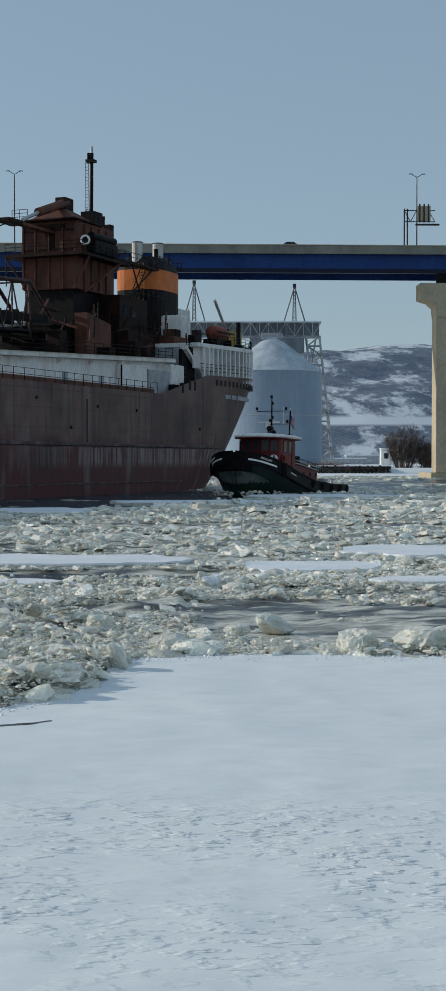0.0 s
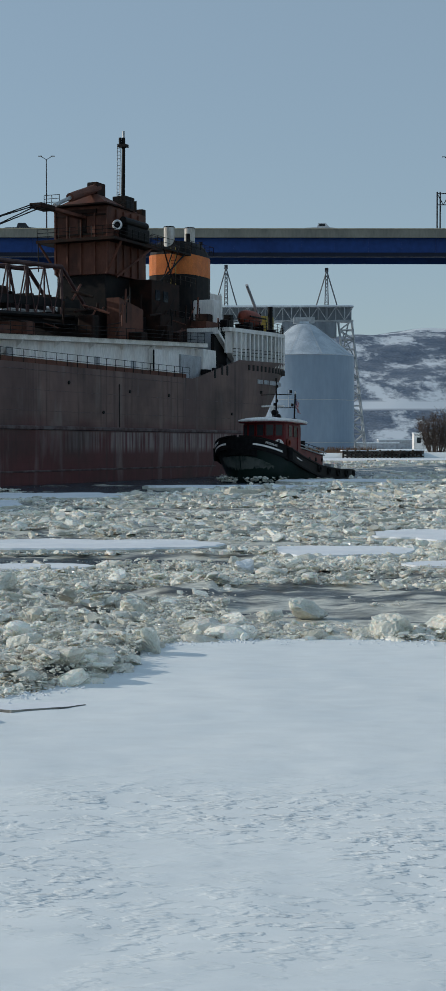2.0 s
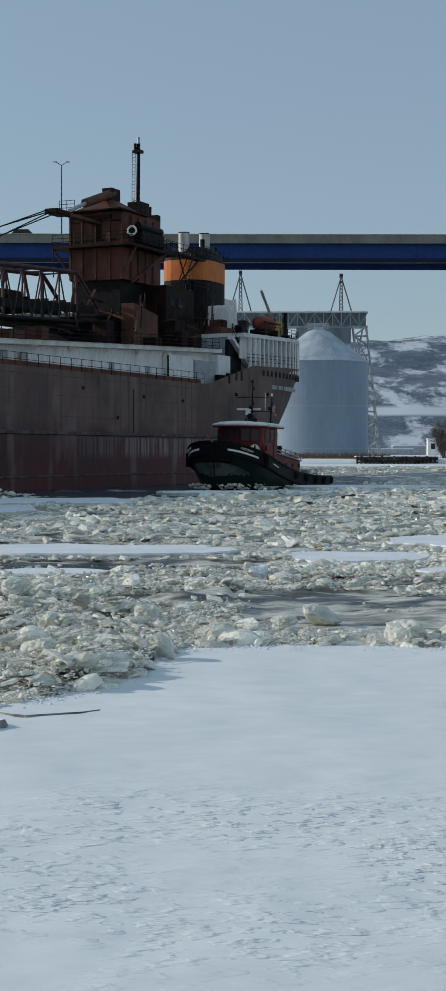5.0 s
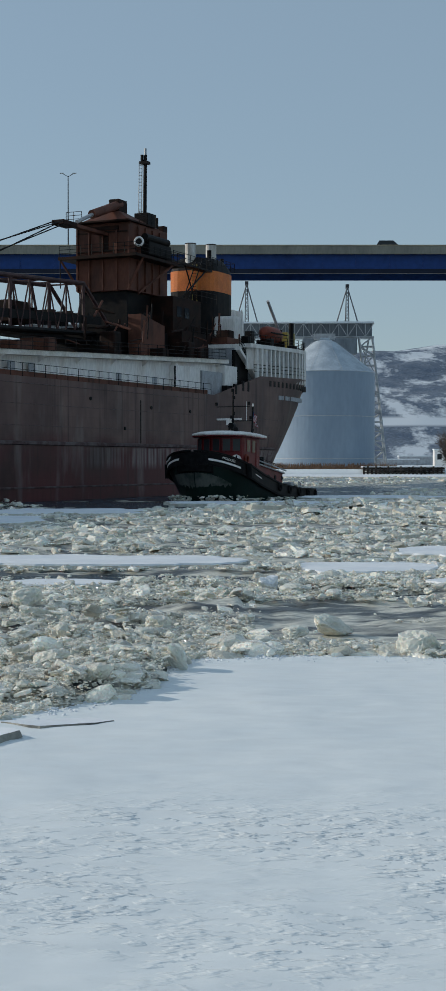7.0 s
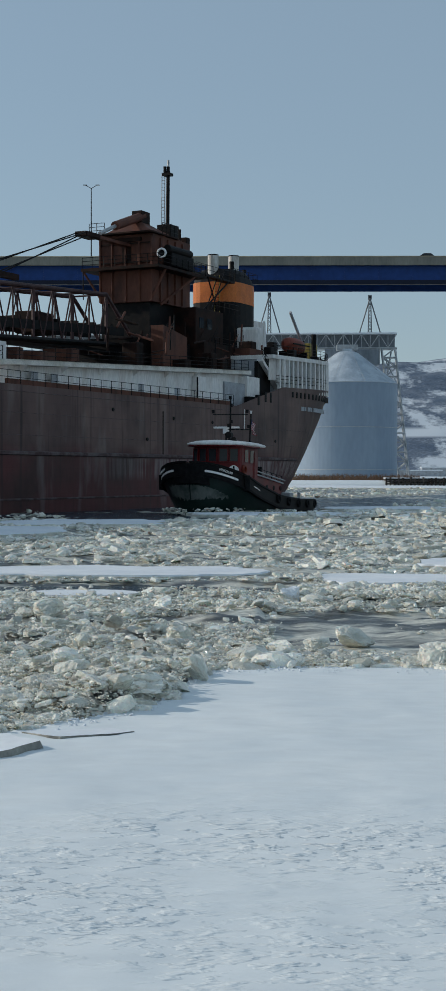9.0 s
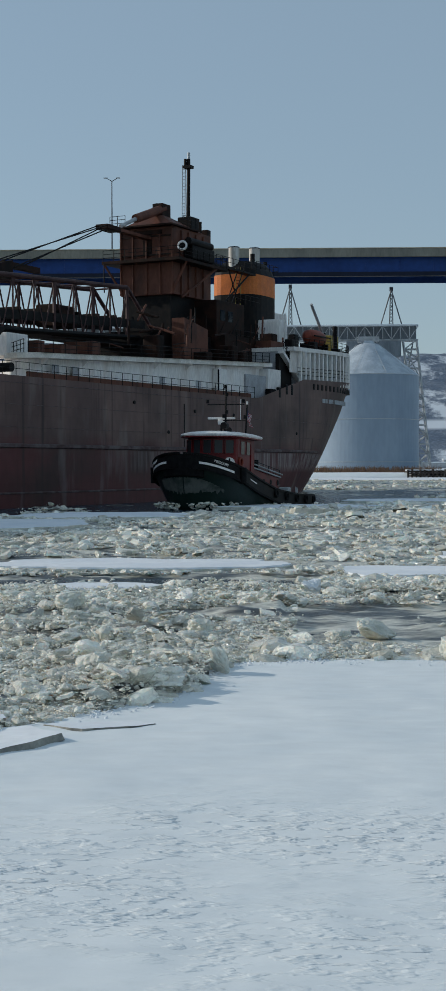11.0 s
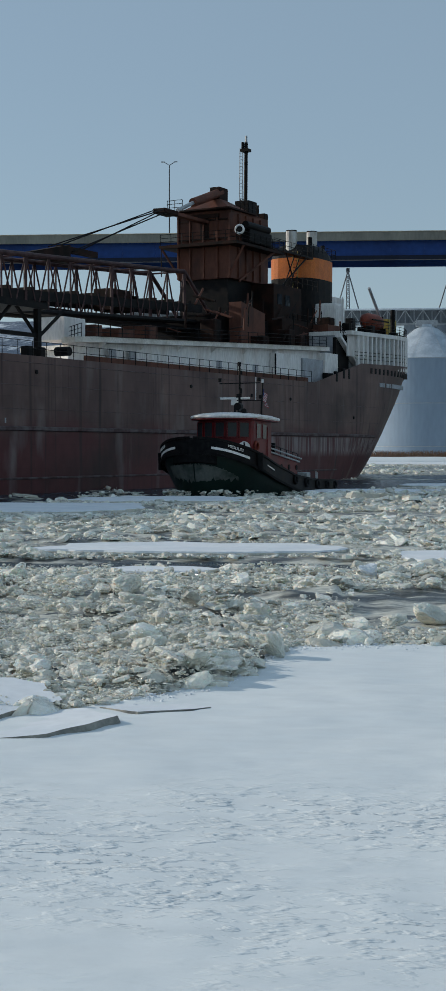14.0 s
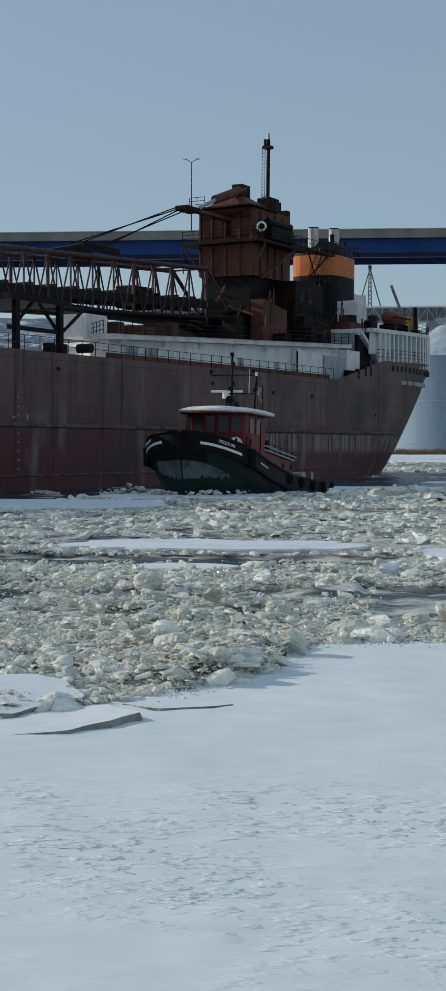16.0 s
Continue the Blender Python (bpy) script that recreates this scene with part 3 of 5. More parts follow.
def hill_material():
    """Bare winter woods broken by open snow, both tinted blue-grey for distance haze."""
    m = mat("hazy_wooded_hill", (0.085, 0.120, 0.175), 0.95, second=(0.150, 0.185, 0.235), scale=0.035, mix=(0.35, 0.65), fine=0.4)
    N, L = m.node_tree.nodes, m.node_tree.links
    hs, b, tc = N["Hue/Saturation/Value"], N["Principled BSDF"], N["Texture Coordinate"]
    mp = N.new("ShaderNodeMapping")
    mp.inputs["Scale"].default_value = (0.0125, 0.0030, 0.020)
    L.new(tc.outputs["Object"], mp.inputs[0])
    n = N.new("ShaderNodeTexNoise")
    n.inputs["Scale"].default_value, n.inputs["Detail"].default_value, n.inputs["Roughness"].default_value = 1.0, 12, 0.72
    L.new(mp.outputs[0], n.inputs[0])
    r = N.new("ShaderNodeMapRange")
    r.inputs[1].default_value, r.inputs[2].default_value = 0.500, 0.585
    L.new(n.outputs[0], r.inputs[0])
    mx = N.new("ShaderNodeMix")
    mx.data_type = "RGBA"
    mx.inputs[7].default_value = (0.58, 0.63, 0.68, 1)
    sp = N.new("ShaderNodeSeparateXYZ")
    L.new(tc.outputs["Object"], sp.inputs[0])
    lo, hi = N.new("ShaderNodeMapRange"), N.new("ShaderNodeMapRange")
    lo.inputs[1].default_value, lo.inputs[2].default_value = 50, 54
    hi.inputs[1].default_value, hi.inputs[2].default_value = 68, 63
    L.new(sp.outputs[2], lo.inputs[0]), L.new(sp.outputs[2], hi.inputs[0])
    field, most = N.new("ShaderNodeMath"), N.new("ShaderNodeMath")
    field.operation, most.operation = "MULTIPLY", "MAXIMUM"
    L.new(lo.outputs[0], field.inputs[0]), L.new(hi.outputs[0], field.inputs[1])
    L.new(field.outputs[0], most.inputs[0]), L.new(r.outputs[0], most.inputs[1])
    L.new(most.outputs[0], mx.inputs[0]), L.new(hs.outputs[0], mx.inputs[6]), L.new(mx.outputs[2], b.inputs["Base Color"])
    return m


def hill_at(u, w):
    y = 1250 + 2600 * u
    x = (-0.45 + 0.8 * w) * y
    t = max(0.0, (y - 1700) / 1500)
    ridge = 245 * (1 - math.exp(-2.4 * t ** 1.4)) if t > 0 else 0
    z = 4 + ridge * (1.06 - 0.00022 * (x - 250) + 0.10 * fbm(x, y * 0.3, 0.0011, 3) + 0.03 * fbm(x, y, 0.006)) + 16 * fbm(x, y, 0.004, 4) * min(1, t * 3)
    if y > 3200:
        z -= (y - 3200) * 0.12
    return (x, y, z)


tagged(spread("hillside", 110, 200, hill_at, hill_material()), "distant wooded hillside with open snow patches, haze in its colours", "hill", kind="structure")


def low_building(x, y, w, d, h, material, windows, label, z=1.2):
    e = thing("far_building", pose(x, y, z), label, "building")
    part("wall", box(-w / 2, w / 2, 0, d, 0, h), material, e)
    part("roof", box(-w / 2 - 0.3, w / 2 + 0.3, -0.3, d + 0.3, h, h + 0.5), FLOE, e, "snow-covered flat roof")
    for i in range(windows):
        cx = -w / 2 + w * (i + 0.5) / windows
        part("window", box(cx - w / windows * 0.2, cx + w / windows * 0.28, -0.12, 0.1, h * 0.4, h * 0.75), GLASS, e)


low_building(83, 720, 9, 8, 8.0, WHITE, 2, "small white cube-shaped harbour building")
low_building(62, 760, 26, 10, 3.2, GREYWALL, 0, "long low grey harbour shed under snow")
low_building(78, 800, 20, 10, 5.0, GREYWALL, 0, "pale grey warehouse by the far bank")
low_building(190, 1240, 70, 20, 11.0, GREYWALL, 9, "long pale warehouse at the foot of the hill")
low_building(-110, 900, 40, 14, 9.0, GREYWALL, 5, "grey dockside warehouse beyond the ship")
low_building(272, 2080, 95, 30, 10.0, WHITE, 9, "very long white building on the slope", 70)

# timber dock below the silo
dock = thing("timber_dock", pose(37.0, 350, 0), "tarred timber dock wall capped with snow", "dock")
part("deck", box(-16, 3.5, 0, 9, 1.35, 1.75), TIMBER, dock)
part("snow_cap", box(-16, 3.3, 0.2, 9, 1.75, 2.0, bevel=0.08), FLOE, dock, "lumpy snow along the top")
for i in range(20):
    x = -15.8 + i * 0.98
    part("pile", rod((x, -0.1, -0.6), (x, -0.1, 1.9 + 0.2 * math.sin(i * 2.3)), 0.24, n=7), TIMBER, dock)
for z in (0.35, 1.0):
    part("waling", box(-16, 3.5, -0.5, -0.3, z, z + 0.3), TIMBER, dock)


# reed and shrub belts on the bank
def tuft_belt(name, seed, count, x0, x1, y0, y1, h, material, label):
    rng = random.Random(seed)
    V, F = [], []
    for _ in range(count):
        x, y = rng.uniform(x0, x1), rng.uniform(y0, y1)
        hh = h * rng.uniform(0.4, 1.0)
        lx, b = rng.gauss(0, 0.3 * h), len(V)
        w = 0.05 * h
        V += [(x - w, y, 0.6), (x + w, y, 0.6), (x, y + w, 0.6), (x + lx, y, 0.6 + hh)]
        F += [(b, b + 1, b + 3), (b + 1, b + 2, b + 3), (b + 2, b, b + 3)]
    me = bpy.data.meshes.new(name)
    me.from_pydata(V, [], F)
    me.materials.append(material)
    tagged(new(name, me), label, "reeds", kind="stuff")


tuft_belt("dry_reeds", 31, 5200, -60, 30, 360, 372, 2.6, GRASS, "rusty brown dry reeds along the snowy bank")
tuft_belt("dry_reeds", 32, 900, 22, 62, 372, 384, 1.6, GRASS, "sparse dry reeds behind the dock")


def bare_bush(x, y, z, w, h, seed, label):
    rng = random.Random(seed)
    e = thing("bare_bush", pose(x, y, z), label, "bush", "bare bushes")
    stems, twigs = bmesh.new(), bmesh.new()
    for _ in range(46):
        a, r = rng.uniform(0, 6.3), w * 0.5 * rng.random() ** 0.6
        tip = Vector((r * math.cos(a), r * 0.7 * math.sin(a), h * (1 - 0.35 * (r / w * 2) ** 2) * rng.uniform(0.7, 1.0)))
        foot = Vector((tip.x * 0.35, tip.y * 0.35, 0))
        rod(foot, tip, 0.10, stems, 4, 0.02)
        for _ in range(44):
            k = rng.uniform(0.25, 1.0)
            p = foot.lerp(tip, k)
            d = Vector((rng.gauss(0, 1), rng.gauss(0, 1), rng.gauss(0.7, 0.6))).normalized() * rng.uniform(0.8, 2.0) * (h / 9)
            rod(p, p + d, 0.042, twigs, 3, 0.02)
    part("trunk", stems, TWIG, e)
    part("crown", twigs, TWIG, e, "dense tangle of bare twigs")


bare_bush(46.0, 372, 0.6, 12.0, 12.6, 5, "large bare grey-brown bush on the snowy bank")
bare_bush(51.6, 371, 0.6, 7.0, 7.6, 6, "bare grey-brown bush beside a taller one")
bare_bush(57.5, 374, 0.6, 6.0, 5.0, 7, "low bare bush near the bridge pier")

# ---------- silo and conveyor ----------
silo = thing("storage_silo", pose(13.9, 414, 1.0), "large pale grey steel storage silo with frosted conical roof", "silo")
R0 = 14.2
part("shell", loft([[(x, y, z) for x, y in ring(0, 0, R0, R0, 72)] for z in (-0.6, 13.5, 27.3)]), SILO, silo, smooth=False)
for z in (27.2, 14.8, 3.0):
    part("ring_seam", torus((0, 0, z), (0, 0, 1), R0 + 0.02, 0.09, n=72, k=5), GALV, silo)
part("roof", loft([[(x, y, z) for x, y in ring(0, 0, r, r, 72)] for r, z in ((R0 + 0.25, 27.2), (R0 * 0.62, 31.6), (R0 * 0.24, 35.9), (2.1, 36.5), (2.0, 37.2))]), ROOFSNOW, silo, "frosted conical roof")
part("hatch", box(-3.0, 3.0, -1.5, 1.5, 36.8, 38.4), GALV, silo)
for i in range(10):
    a = 2 * math.pi * i / 10
    part("roof_rib", rod((R0 * math.cos(a), R0 * math.sin(a), 27.6), (R0 * 0.25 * math.cos(a), R0 * 0.25 * math.sin(a), 36.1), 0.035, n=4), GALV, silo)


def lattice(parent, name, a0, a1, b0, b1, bays, r, material, wa=2.0, wb=2.0, wz=True):
    """A lattice beam: two pairs of chords from a to b, with lacing; each member a part. a0/b0 low, a1/b1 high chord ends."""
    A0, A1, B0, B1 = map(Vector, (a0, a1, b0, b1))
    for s in (-0.5, 0.5):
        oa, ob_ = Vector((0, wa * s, 0)), Vector((0, wb * s, 0))
        part("chord", rod(A0 + oa, B0 + ob_, r, n=5), material, parent)
        part("chord", rod(A1 + oa, B1 + ob_, r, n=5), material, parent)
        for i in range(bays):
            p, q = i / bays, (i + 1) / bays
            o, o2 = oa.lerp(ob_, p), oa.lerp(ob_, q)
            lo, hi = A0.lerp(B0, p) + o, A1.lerp(B1, p) + o
            lo2, hi2 = A0.lerp(B0, q) + o2, A1.lerp(B1, q) + o2
            part("brace", rod(lo, hi2, r * 0.65, n=4) if i % 2 else rod(hi, lo2, r * 0.65, n=4), material, parent)
            part("upright", rod(lo, hi, r * 0.65, n=4), material, parent)


conv = thing("conveyor_gantry", pose(0, 432, 0), "grey lattice conveyor gallery on a braced tower", "conveyor")
part("gallery_floor", box(-75, 29, -1.6, 1.6, 39.5, 40.0), GALV, conv)
part("gallery_roof", box(-75, 29, -1.8, 1.8, 44.1, 44.5), FLOE, conv, "frosted roof of the gallery")
part("gallery_wall", box(-75, 28.6, 1.0, 1.2, 40.0, 44.1), CLADDING, conv)
lattice(conv, "gallery", (-75, 0, 40), (-75, 0, 44), (29, 0, 40), (29, 0, 44), 40, 0.16, GALV, 3.4, 3.4)
lattice(conv, "tower", (24.6, 0, 40), (28.6, 0, 40), (29.6, 0, 1), (32.8, 0, 1), 14, 0.26, GALV, 3.0, 7.5)
part("head_house", box(8, 24, -2.2, 2.2, 35.0, 39.5), CLADDING, conv)
for x in (12, 17, 22, 26):
    part("hanger", rod((x, 0, 30), (x + 1.5, 0, 39), 0.25, n=5), GALV, conv)
    part("hanger", rod((x + 3, 0, 30), (x, 0, 36), 0.2, n=5), GALV, conv)


def a_frame(x, y, z0, z1, half, label):
    e = thing("lattice_mast", pose(x, y, 0), label, "mast", "lattice masts")
    for s in (-1, 1):
        part("leg", rod((s * half, 0, z0), (0, 0, z1), 0.2, n=5), MASTGREY, e)
        part("post", rod((s * 0.55, 0.5, z0), (s * 0.25, 0.5, z1), 0.13, n=4), MASTGREY, e)
    k = 10
    for i in range(k):
        z, zz = z0 + (z1 - z0) * i / k, z0 + (z1 - z0) * (i + 1) / k
        w, w2 = 0.55 - 0.3 * i / k, 0.55 - 0.3 * (i + 1) / k
        part("brace", rod((-w, 0.5, z), (w2, 0.5, zz), 0.08, n=4), MASTGREY, e)
        part("brace", rod((w, 0.5, z), (-w2, 0.5, zz), 0.08, n=4), MASTGREY, e)
    part("head", box(-0.5, 0.5, 0, 1, z1 - 0.3, z1 + 0.9), DARKPOLE, e)


a_frame(21.3, 434, 44.3, 55.0, 3.2, "grey lattice mast with stays on the gallery")
a_frame(-8.6, 434, 44.0, 56.0, 3.4, "grey lattice mast with stays beyond the ship")

# ---------- the road bridge ----------
BX, BY = 38.3, 262.0
SLOPE = math.degrees(math.atan(0.035))
bridge = thing("road_bridge", pose(BX, BY, 0, 0, 0, SLOPE), "long blue steel girder road bridge on concrete piers", "bridge")
X0, X1 = -560.0, 560.0
part("girder_web", box(X0, X1, 0, 0.3, 37.5, 40.2), BLUE, bridge, "royal blue plate girder")
# flange made deep and dark, taking in the web's shaded lower part
part("shaded_lower_flange", box(X0, X1, -0.35, 0.65, 36.75, 37.5), SHADENAVY, bridge)
part("girder_web", box(X0, X1, 10.5, 10.8, 36.8, 40.2), BLUE, bridge)
part("deck", box(X0, X1, -0.6, 11.6, 40.2, 41.0), PARAPET, bridge)
part("parapet", box(X0, X1, -1.1, -0.7, 40.05, 41.55), PARAPET, bridge, "weathered concrete parapet")
part("parapet", box(X0, X1, 11.7, 12.0, 40.2, 41.5), PARAPET, bridge)
part("coping", box(X0, X1, -1.2, -0.6, 41.55, 41.68), CONCRETE, bridge)
for i in range(90):
    x = -300 + i * 6.0
    part("stiffener", box(x - 0.06, x + 0.06, -0.10, 0.0, 37.5, 40.2), BLUE, bridge)


def pier(x):
    p = part("pier", prism([(-1.0, -1.5), (12.0, -1.5), (12.0, 12), (-1.0, 12)], -0.5, 1.0), CONCRETE, bridge, "pale concrete bridge pier")
    p.location.x = x
    for a in (0.0, 7.6):
        part("column", box(a, a + 3.2, -0.4, 4.0, 1.0, 33.0, bevel=0.15), CONCRETE, p)
    for z0, z1 in ((1.0, 5.6), (18.1, 20.7)):
        part("strut", box(3.2, 7.6, 0.2, 3.4, z0, z1), CONCRETE, p)
    b = bmesh.new()
    prof = [(-2.9, 35.0), (-2.9, 32.2), (-1.2, 31.7), (-0.2, 30.8), (0.0, 29.0), (10.8, 29.0), (11.0, 30.8), (12.0, 31.7), (13.7, 32.2), (13.7, 35.0)]
    loft([[(px, y, pz) for px, pz in prof] for y in (-0.7, 4.3)], b)
    part("pier_cap", b, CONCRETE, p)
    part("bearing", box(0.2, 2.6, 0.0, 1.2, 35.0, 36.75), BLACK, p)


for x in (0.0, 96.0, -192.0):
    pier(x)


def street_lamp(x):
    e = thing("street_lamp", bridge.matrix_world @ pose(x, 5.5, 40.5), "tall double-armed grey street lamp on the bridge", "street lamp", "bridge lamps")
    part("pole", rod((0, 0, 0), (0, 0, 14.6), 0.13, n=8, r2=0.08), DARKPOLE, e)
    for s in (-1, 1):
        a = part("arm", rod((0, 0, 14.5), (s * 1.0, 0, 15.1), 0.06, n=5), DARKPOLE, e)
        part("lamp_head", box(s * 0.8, s * 1.5, -0.18, 0.18, 15.05, 15.2, bevel=0.03), GALV, a)


for i in range(-4, 4):
    street_lamp(-2.6 + i * 73.4)

sign = thing("sign_gantry", bridge.matrix_world @ pose(-5.7, 0.5, 40.9), "dark steel sign gantry seen from behind", "sign gantry")
for x in (0.0, 0.55):
    part("post", rod((x, 0, 0), (x, 0, 7.5), 0.14, n=6), DARKPOLE, sign)
for z in (5.2, 7.2):
    part("chord", rod((0, 0, z), (5.6, 0, z), 0.09, n=5), DARKPOLE, sign)
for i in range(5):
    part("brace", rod((i * 1.1, 0, 5.2 if i % 2 else 7.2), (i * 1.1 + 1.1, 0, 7.2 if i % 2 else 5.2), 0.07, n=4), DARKPOLE, sign)
part("sign_panel", box(2.3, 4.7, -0.35, -0.2, 5.2, 8.0, bevel=0.04), CONCRETE, sign, "back of a pale metal road sign")
for x in (2.7, 3.5, 4.3):
    part("bracket", box(x - 0.12, x + 0.12, -0.55, -0.36, 5.0, 8.3), DARKPOLE, sign)
part("walkway", box(2.0, 6.3, -0.5, 0.3, 4.55, 4.8), DARKPOLE, sign)

# ---------- the laid-up lake freighter (x aft, y inboard from the near side, z up) ----------
SHIP = pose(-26.7, 97.0, 0, 0, 0, 67.0)
ship = thing("cargo_ship", SHIP, "weathered brown self-unloading lake freighter, light in the ice", "ship")
B = 11.4


def top_z(s):
    k = min(1.0, max(0.0, (s - 53.5) / 9.5))
    k = k * k * (3 - 2 * k)
    return 9.75 + 2.45 * k + 0.6 * max(0.0, (s - 63) / 25)


def half(t, k):
    """Half breadth along the run of the stern, t from 0 to 1; k: 0 at the waterline, 1 at the deck."""
    return B * max(0.0, 1 - t ** 2.1) ** (1.0 - 0.5 * k)


def hull_point(j, z, zmax):
    """Station j of the near side at height z."""
    k = min(1.0, max(0.0, z / 12.0)) ** 0.75
    start, end = 48 + 25 * k, 87.0 + 1.4 * k
    if j < 12:
        s = -165 + j * 2.0
        b = B * math.sin(math.pi / 2 * min(1.0, (j + 0.02) / 12)) ** 0.7
        return s, b
    if j < 36:
        return -141 + (start + 141) * (j - 12) / 24.0, B
    t = math.sin(math.pi / 2 * (j - 36) / 24.0)
    return start + (end - start) * t, half(t, k)


LEVELS = [-2.5, -0.3, 1.0, 2.2, 3.4, 4.6, 5.8, 7.0, 8.2, 9.3, None]
rows_near, rows_far = [], []
for z in LEVELS:
    near, far = [], []
    for j in range(61):
        s, b = hull_point(j, 9.75 if z is None else z, 0)
        if z is None:
            s, b = hull_point(j, 12.0 if s > 60 else 9.75 + 2.25 * max(0, (s - 50) / 10), 0)
        zz = top_z(s) if z is None else z
        near.append((s, B - b, zz)), far.append((s, B + b, zz))
    rows_near.append(near), rows_far.append(far)
bm = bmesh.new()
loft([n + f[::-1] for n, f in zip(rows_near, rows_far)], bm, caps=False)
hull = part("hull", bm, HULL, ship, "oxide-brown riveted hull over a red boot-top with rust runs", smooth=True)


def strake(z, thick, proud, name, s0=-140, s1=None, material=STRAKE):
    pts = [hull_point(j, z, 0) for j in range(61)]
    pts = [(s, B - b) for s, b in pts if s >= s0 and (s1 is None or s <= s1)]
    b = bmesh.new()
    loft([[(s, y, z), (s, y - proud, z + thick * 0.2), (s, y - proud, z + thick * 0.8), (s, y, z + thick)] for s, y in pts], b)
    part(name, b, material, hull)


strake(4.35, 0.34, 0.14, "rub_strake", s1=72)
strake(0.9, 0.16, 0.05, "plate_seam", s1=60)
strake(9.2, 0.05, 0.02, "plate_seam", s1=53)
strake(7.6, 0.035, 0.012, "plate_seam", s1=86)
strake(5.9, 0.035, 0.012, "plate_seam", s1=86)
for i, s in enumerate((-14, -2, 10, 22, 34, 46)):
    part("plate_butt", box(s, s + 0.03, -0.006, 0.02, 4.8, 9.2), HULL, hull)
# scuppers, ports and fairleads
for s, z in ((57.5, 10.0), (59.3, 10.4), (60.6, 10.4)):
    part("fairlead", box(s, s + 0.55, -0.04, 0.3, z, z + 1.1, bevel=0.12), BLACK, hull)
for i in range(16):
    a = 66.5 + i * 1.15
    k = [hull_point(j, 11.0, 0) for j in range(61)]
    near = min(k, key=lambda q: abs(q[0] - a))
    part("port_hole", box(a, a + 0.42, B - near[1] - 0.06, B - near[1] + 0.3, 11.25, 11.85), BLACK, hull)
for s, z in ((34.0, 6.0), (28, 8.4), (6, 8.6), (39.0, 8.0), (62.0, 6.4), (47, 7.9)):
    part("overboard_pipe", rod((s, -0.08, z), (s, 0.3, z), 0.16, n=8), BLACK, hull)
part("rust_run", box(36.9, 37.1, -0.012, 0.01, 4.7, 8.6), OXIDE_DARK, hull, "black run below a discharge")
# draught figures and painted name stay illegible bars
for i in range(9):
    part("draught_mark", box(1.3, 1.42, -0.02, 0.01, 1.4 + i * 0.62, 1.52 + i * 0.62), GREYWALL, hull, "small white draught mark")
part("draught_mark", box(0.7, 1.0, -0.02, 0.01, 5.0, 5.08), GREYWALL, hull)
part("draught_mark", box(2.3, 2.45, -0.02, 0.01, 4.9, 5.25), GREYWALL, hull)


def hull_y(s, z):
    k = [hull_point(j, z, 0) for j in range(61)]
    for (sa, ba), (sb, bb) in zip(k, k[1:]):
        if sa <= s <= sb:
            return B - (ba + (bb - ba) * (s - sa) / (sb - sa + 1e-6))
    return B


for i, w in enumerate((0.8, 0.5, 0.8, 0.4, 0.7, 0.7, 0.5, 0.8, 0.6, 0.7)):
    s = 69.0 + i * 0.95
    y = hull_y(s, 10.2)
    part("name_bar", box(s, s + w, y - 0.05, y + 0.25, 9.9, 10.35), GREYWALL, hull, "worn white painted bar")

# weather deck
bm = bmesh.new()
pts = [(s, B - b + 0.15) for s, b in (hull_point(j, 9.0, 0) for j in range(61)) if s < 84]
prism(pts + [(s, 2 * B - y) for s, y in pts[::-1]], 8.9, 9.1, bm)
# snow on the unseen deck top is added to brighten the white walls
part("weather_deck", bm, BOUNCEDECK, ship, "steel weather deck with unseen patchy snow added to brighten the walls")
for i in range(10):
    s = -130 + i * 13.0
    part("hatch_cover", box(s, s + 9, 4, 18.8, 9.1, 10.2, bevel=0.1), OXIDE, ship)
# stanchion fence along the deck edge
railing(ship, [(-30, 0.12, 9.75), (4, 0.12, 9.75), (28, 0.12, 9.75), (52, 0.12, 9.75)], 1.05, 1.75, BLACK, 2, 0.024)
for s in (-28, -20, -12, -5.5, 5.7, 7.2):
    part("deck_fitting", box(s, s + 0.7, 0.5, 1.2, 9.1, 10.5, bevel=0.1), BLACK, ship)
part("winch", rod((11.0, 0.6, 10.4), (11.0, 1.8, 10.4), 0.35, n=14), BLACK, ship)
part("hose_line", box(13, 52, 0.5, 0.7, 9.75, 10.2), OXIDE, ship, "rusty red pipe run along the deck edge")


# long white deckhouse
def roof_z(s):
    return 11.35 + 0.043 * (s - 14)


house = part("deckhouse", prism([(16.2, 2.6), (15.4, 3.8), (20.5, 7.5), (28.0, 12.5), (31.0, 19), (58, 20.5), (58, 2.0), (30, 2.0)], 9.1, lambda x, y: roof_z(x) - 0.02), WHITE, ship, "long white deckhouse with a cream roof edge")
part("roof_deck", prism([(15.5, 1.3), (14.0, 2.2), (14.2, 3.6), (20, 7.5), (27.5, 12.6), (30, 19.5), (61, 22), (61.5, 4.0), (58.8, 1.3)], lambda x, y: roof_z(x), lambda x, y: roof_z(x) + 0.42), TRIM, house, "overhanging cream roof deck")
part("roof_surface", prism([(16, 1.2), (15.2, 3.6), (20.6, 7.5), (28, 12.4), (31, 19), (60, 21), (60.5, 4.0), (58, 1.2)], lambda x, y: roof_z(x) + 0.424, lambda x, y: roof_z(x) + 0.46), OXIDE_DARK, house)
for s in (17, 23, 29, 35, 41, 47):
    part("roof_bracket", prism([(s, 1.4), (s + 0.12, 1.4), (s + 0.12, 2.0), (s, 2.0)], lambda x, y: roof_z(x) - (0.12 if y < 1.7 else 0.6), lambda x, y: roof_z(x) + 0.01), WHITE, house)
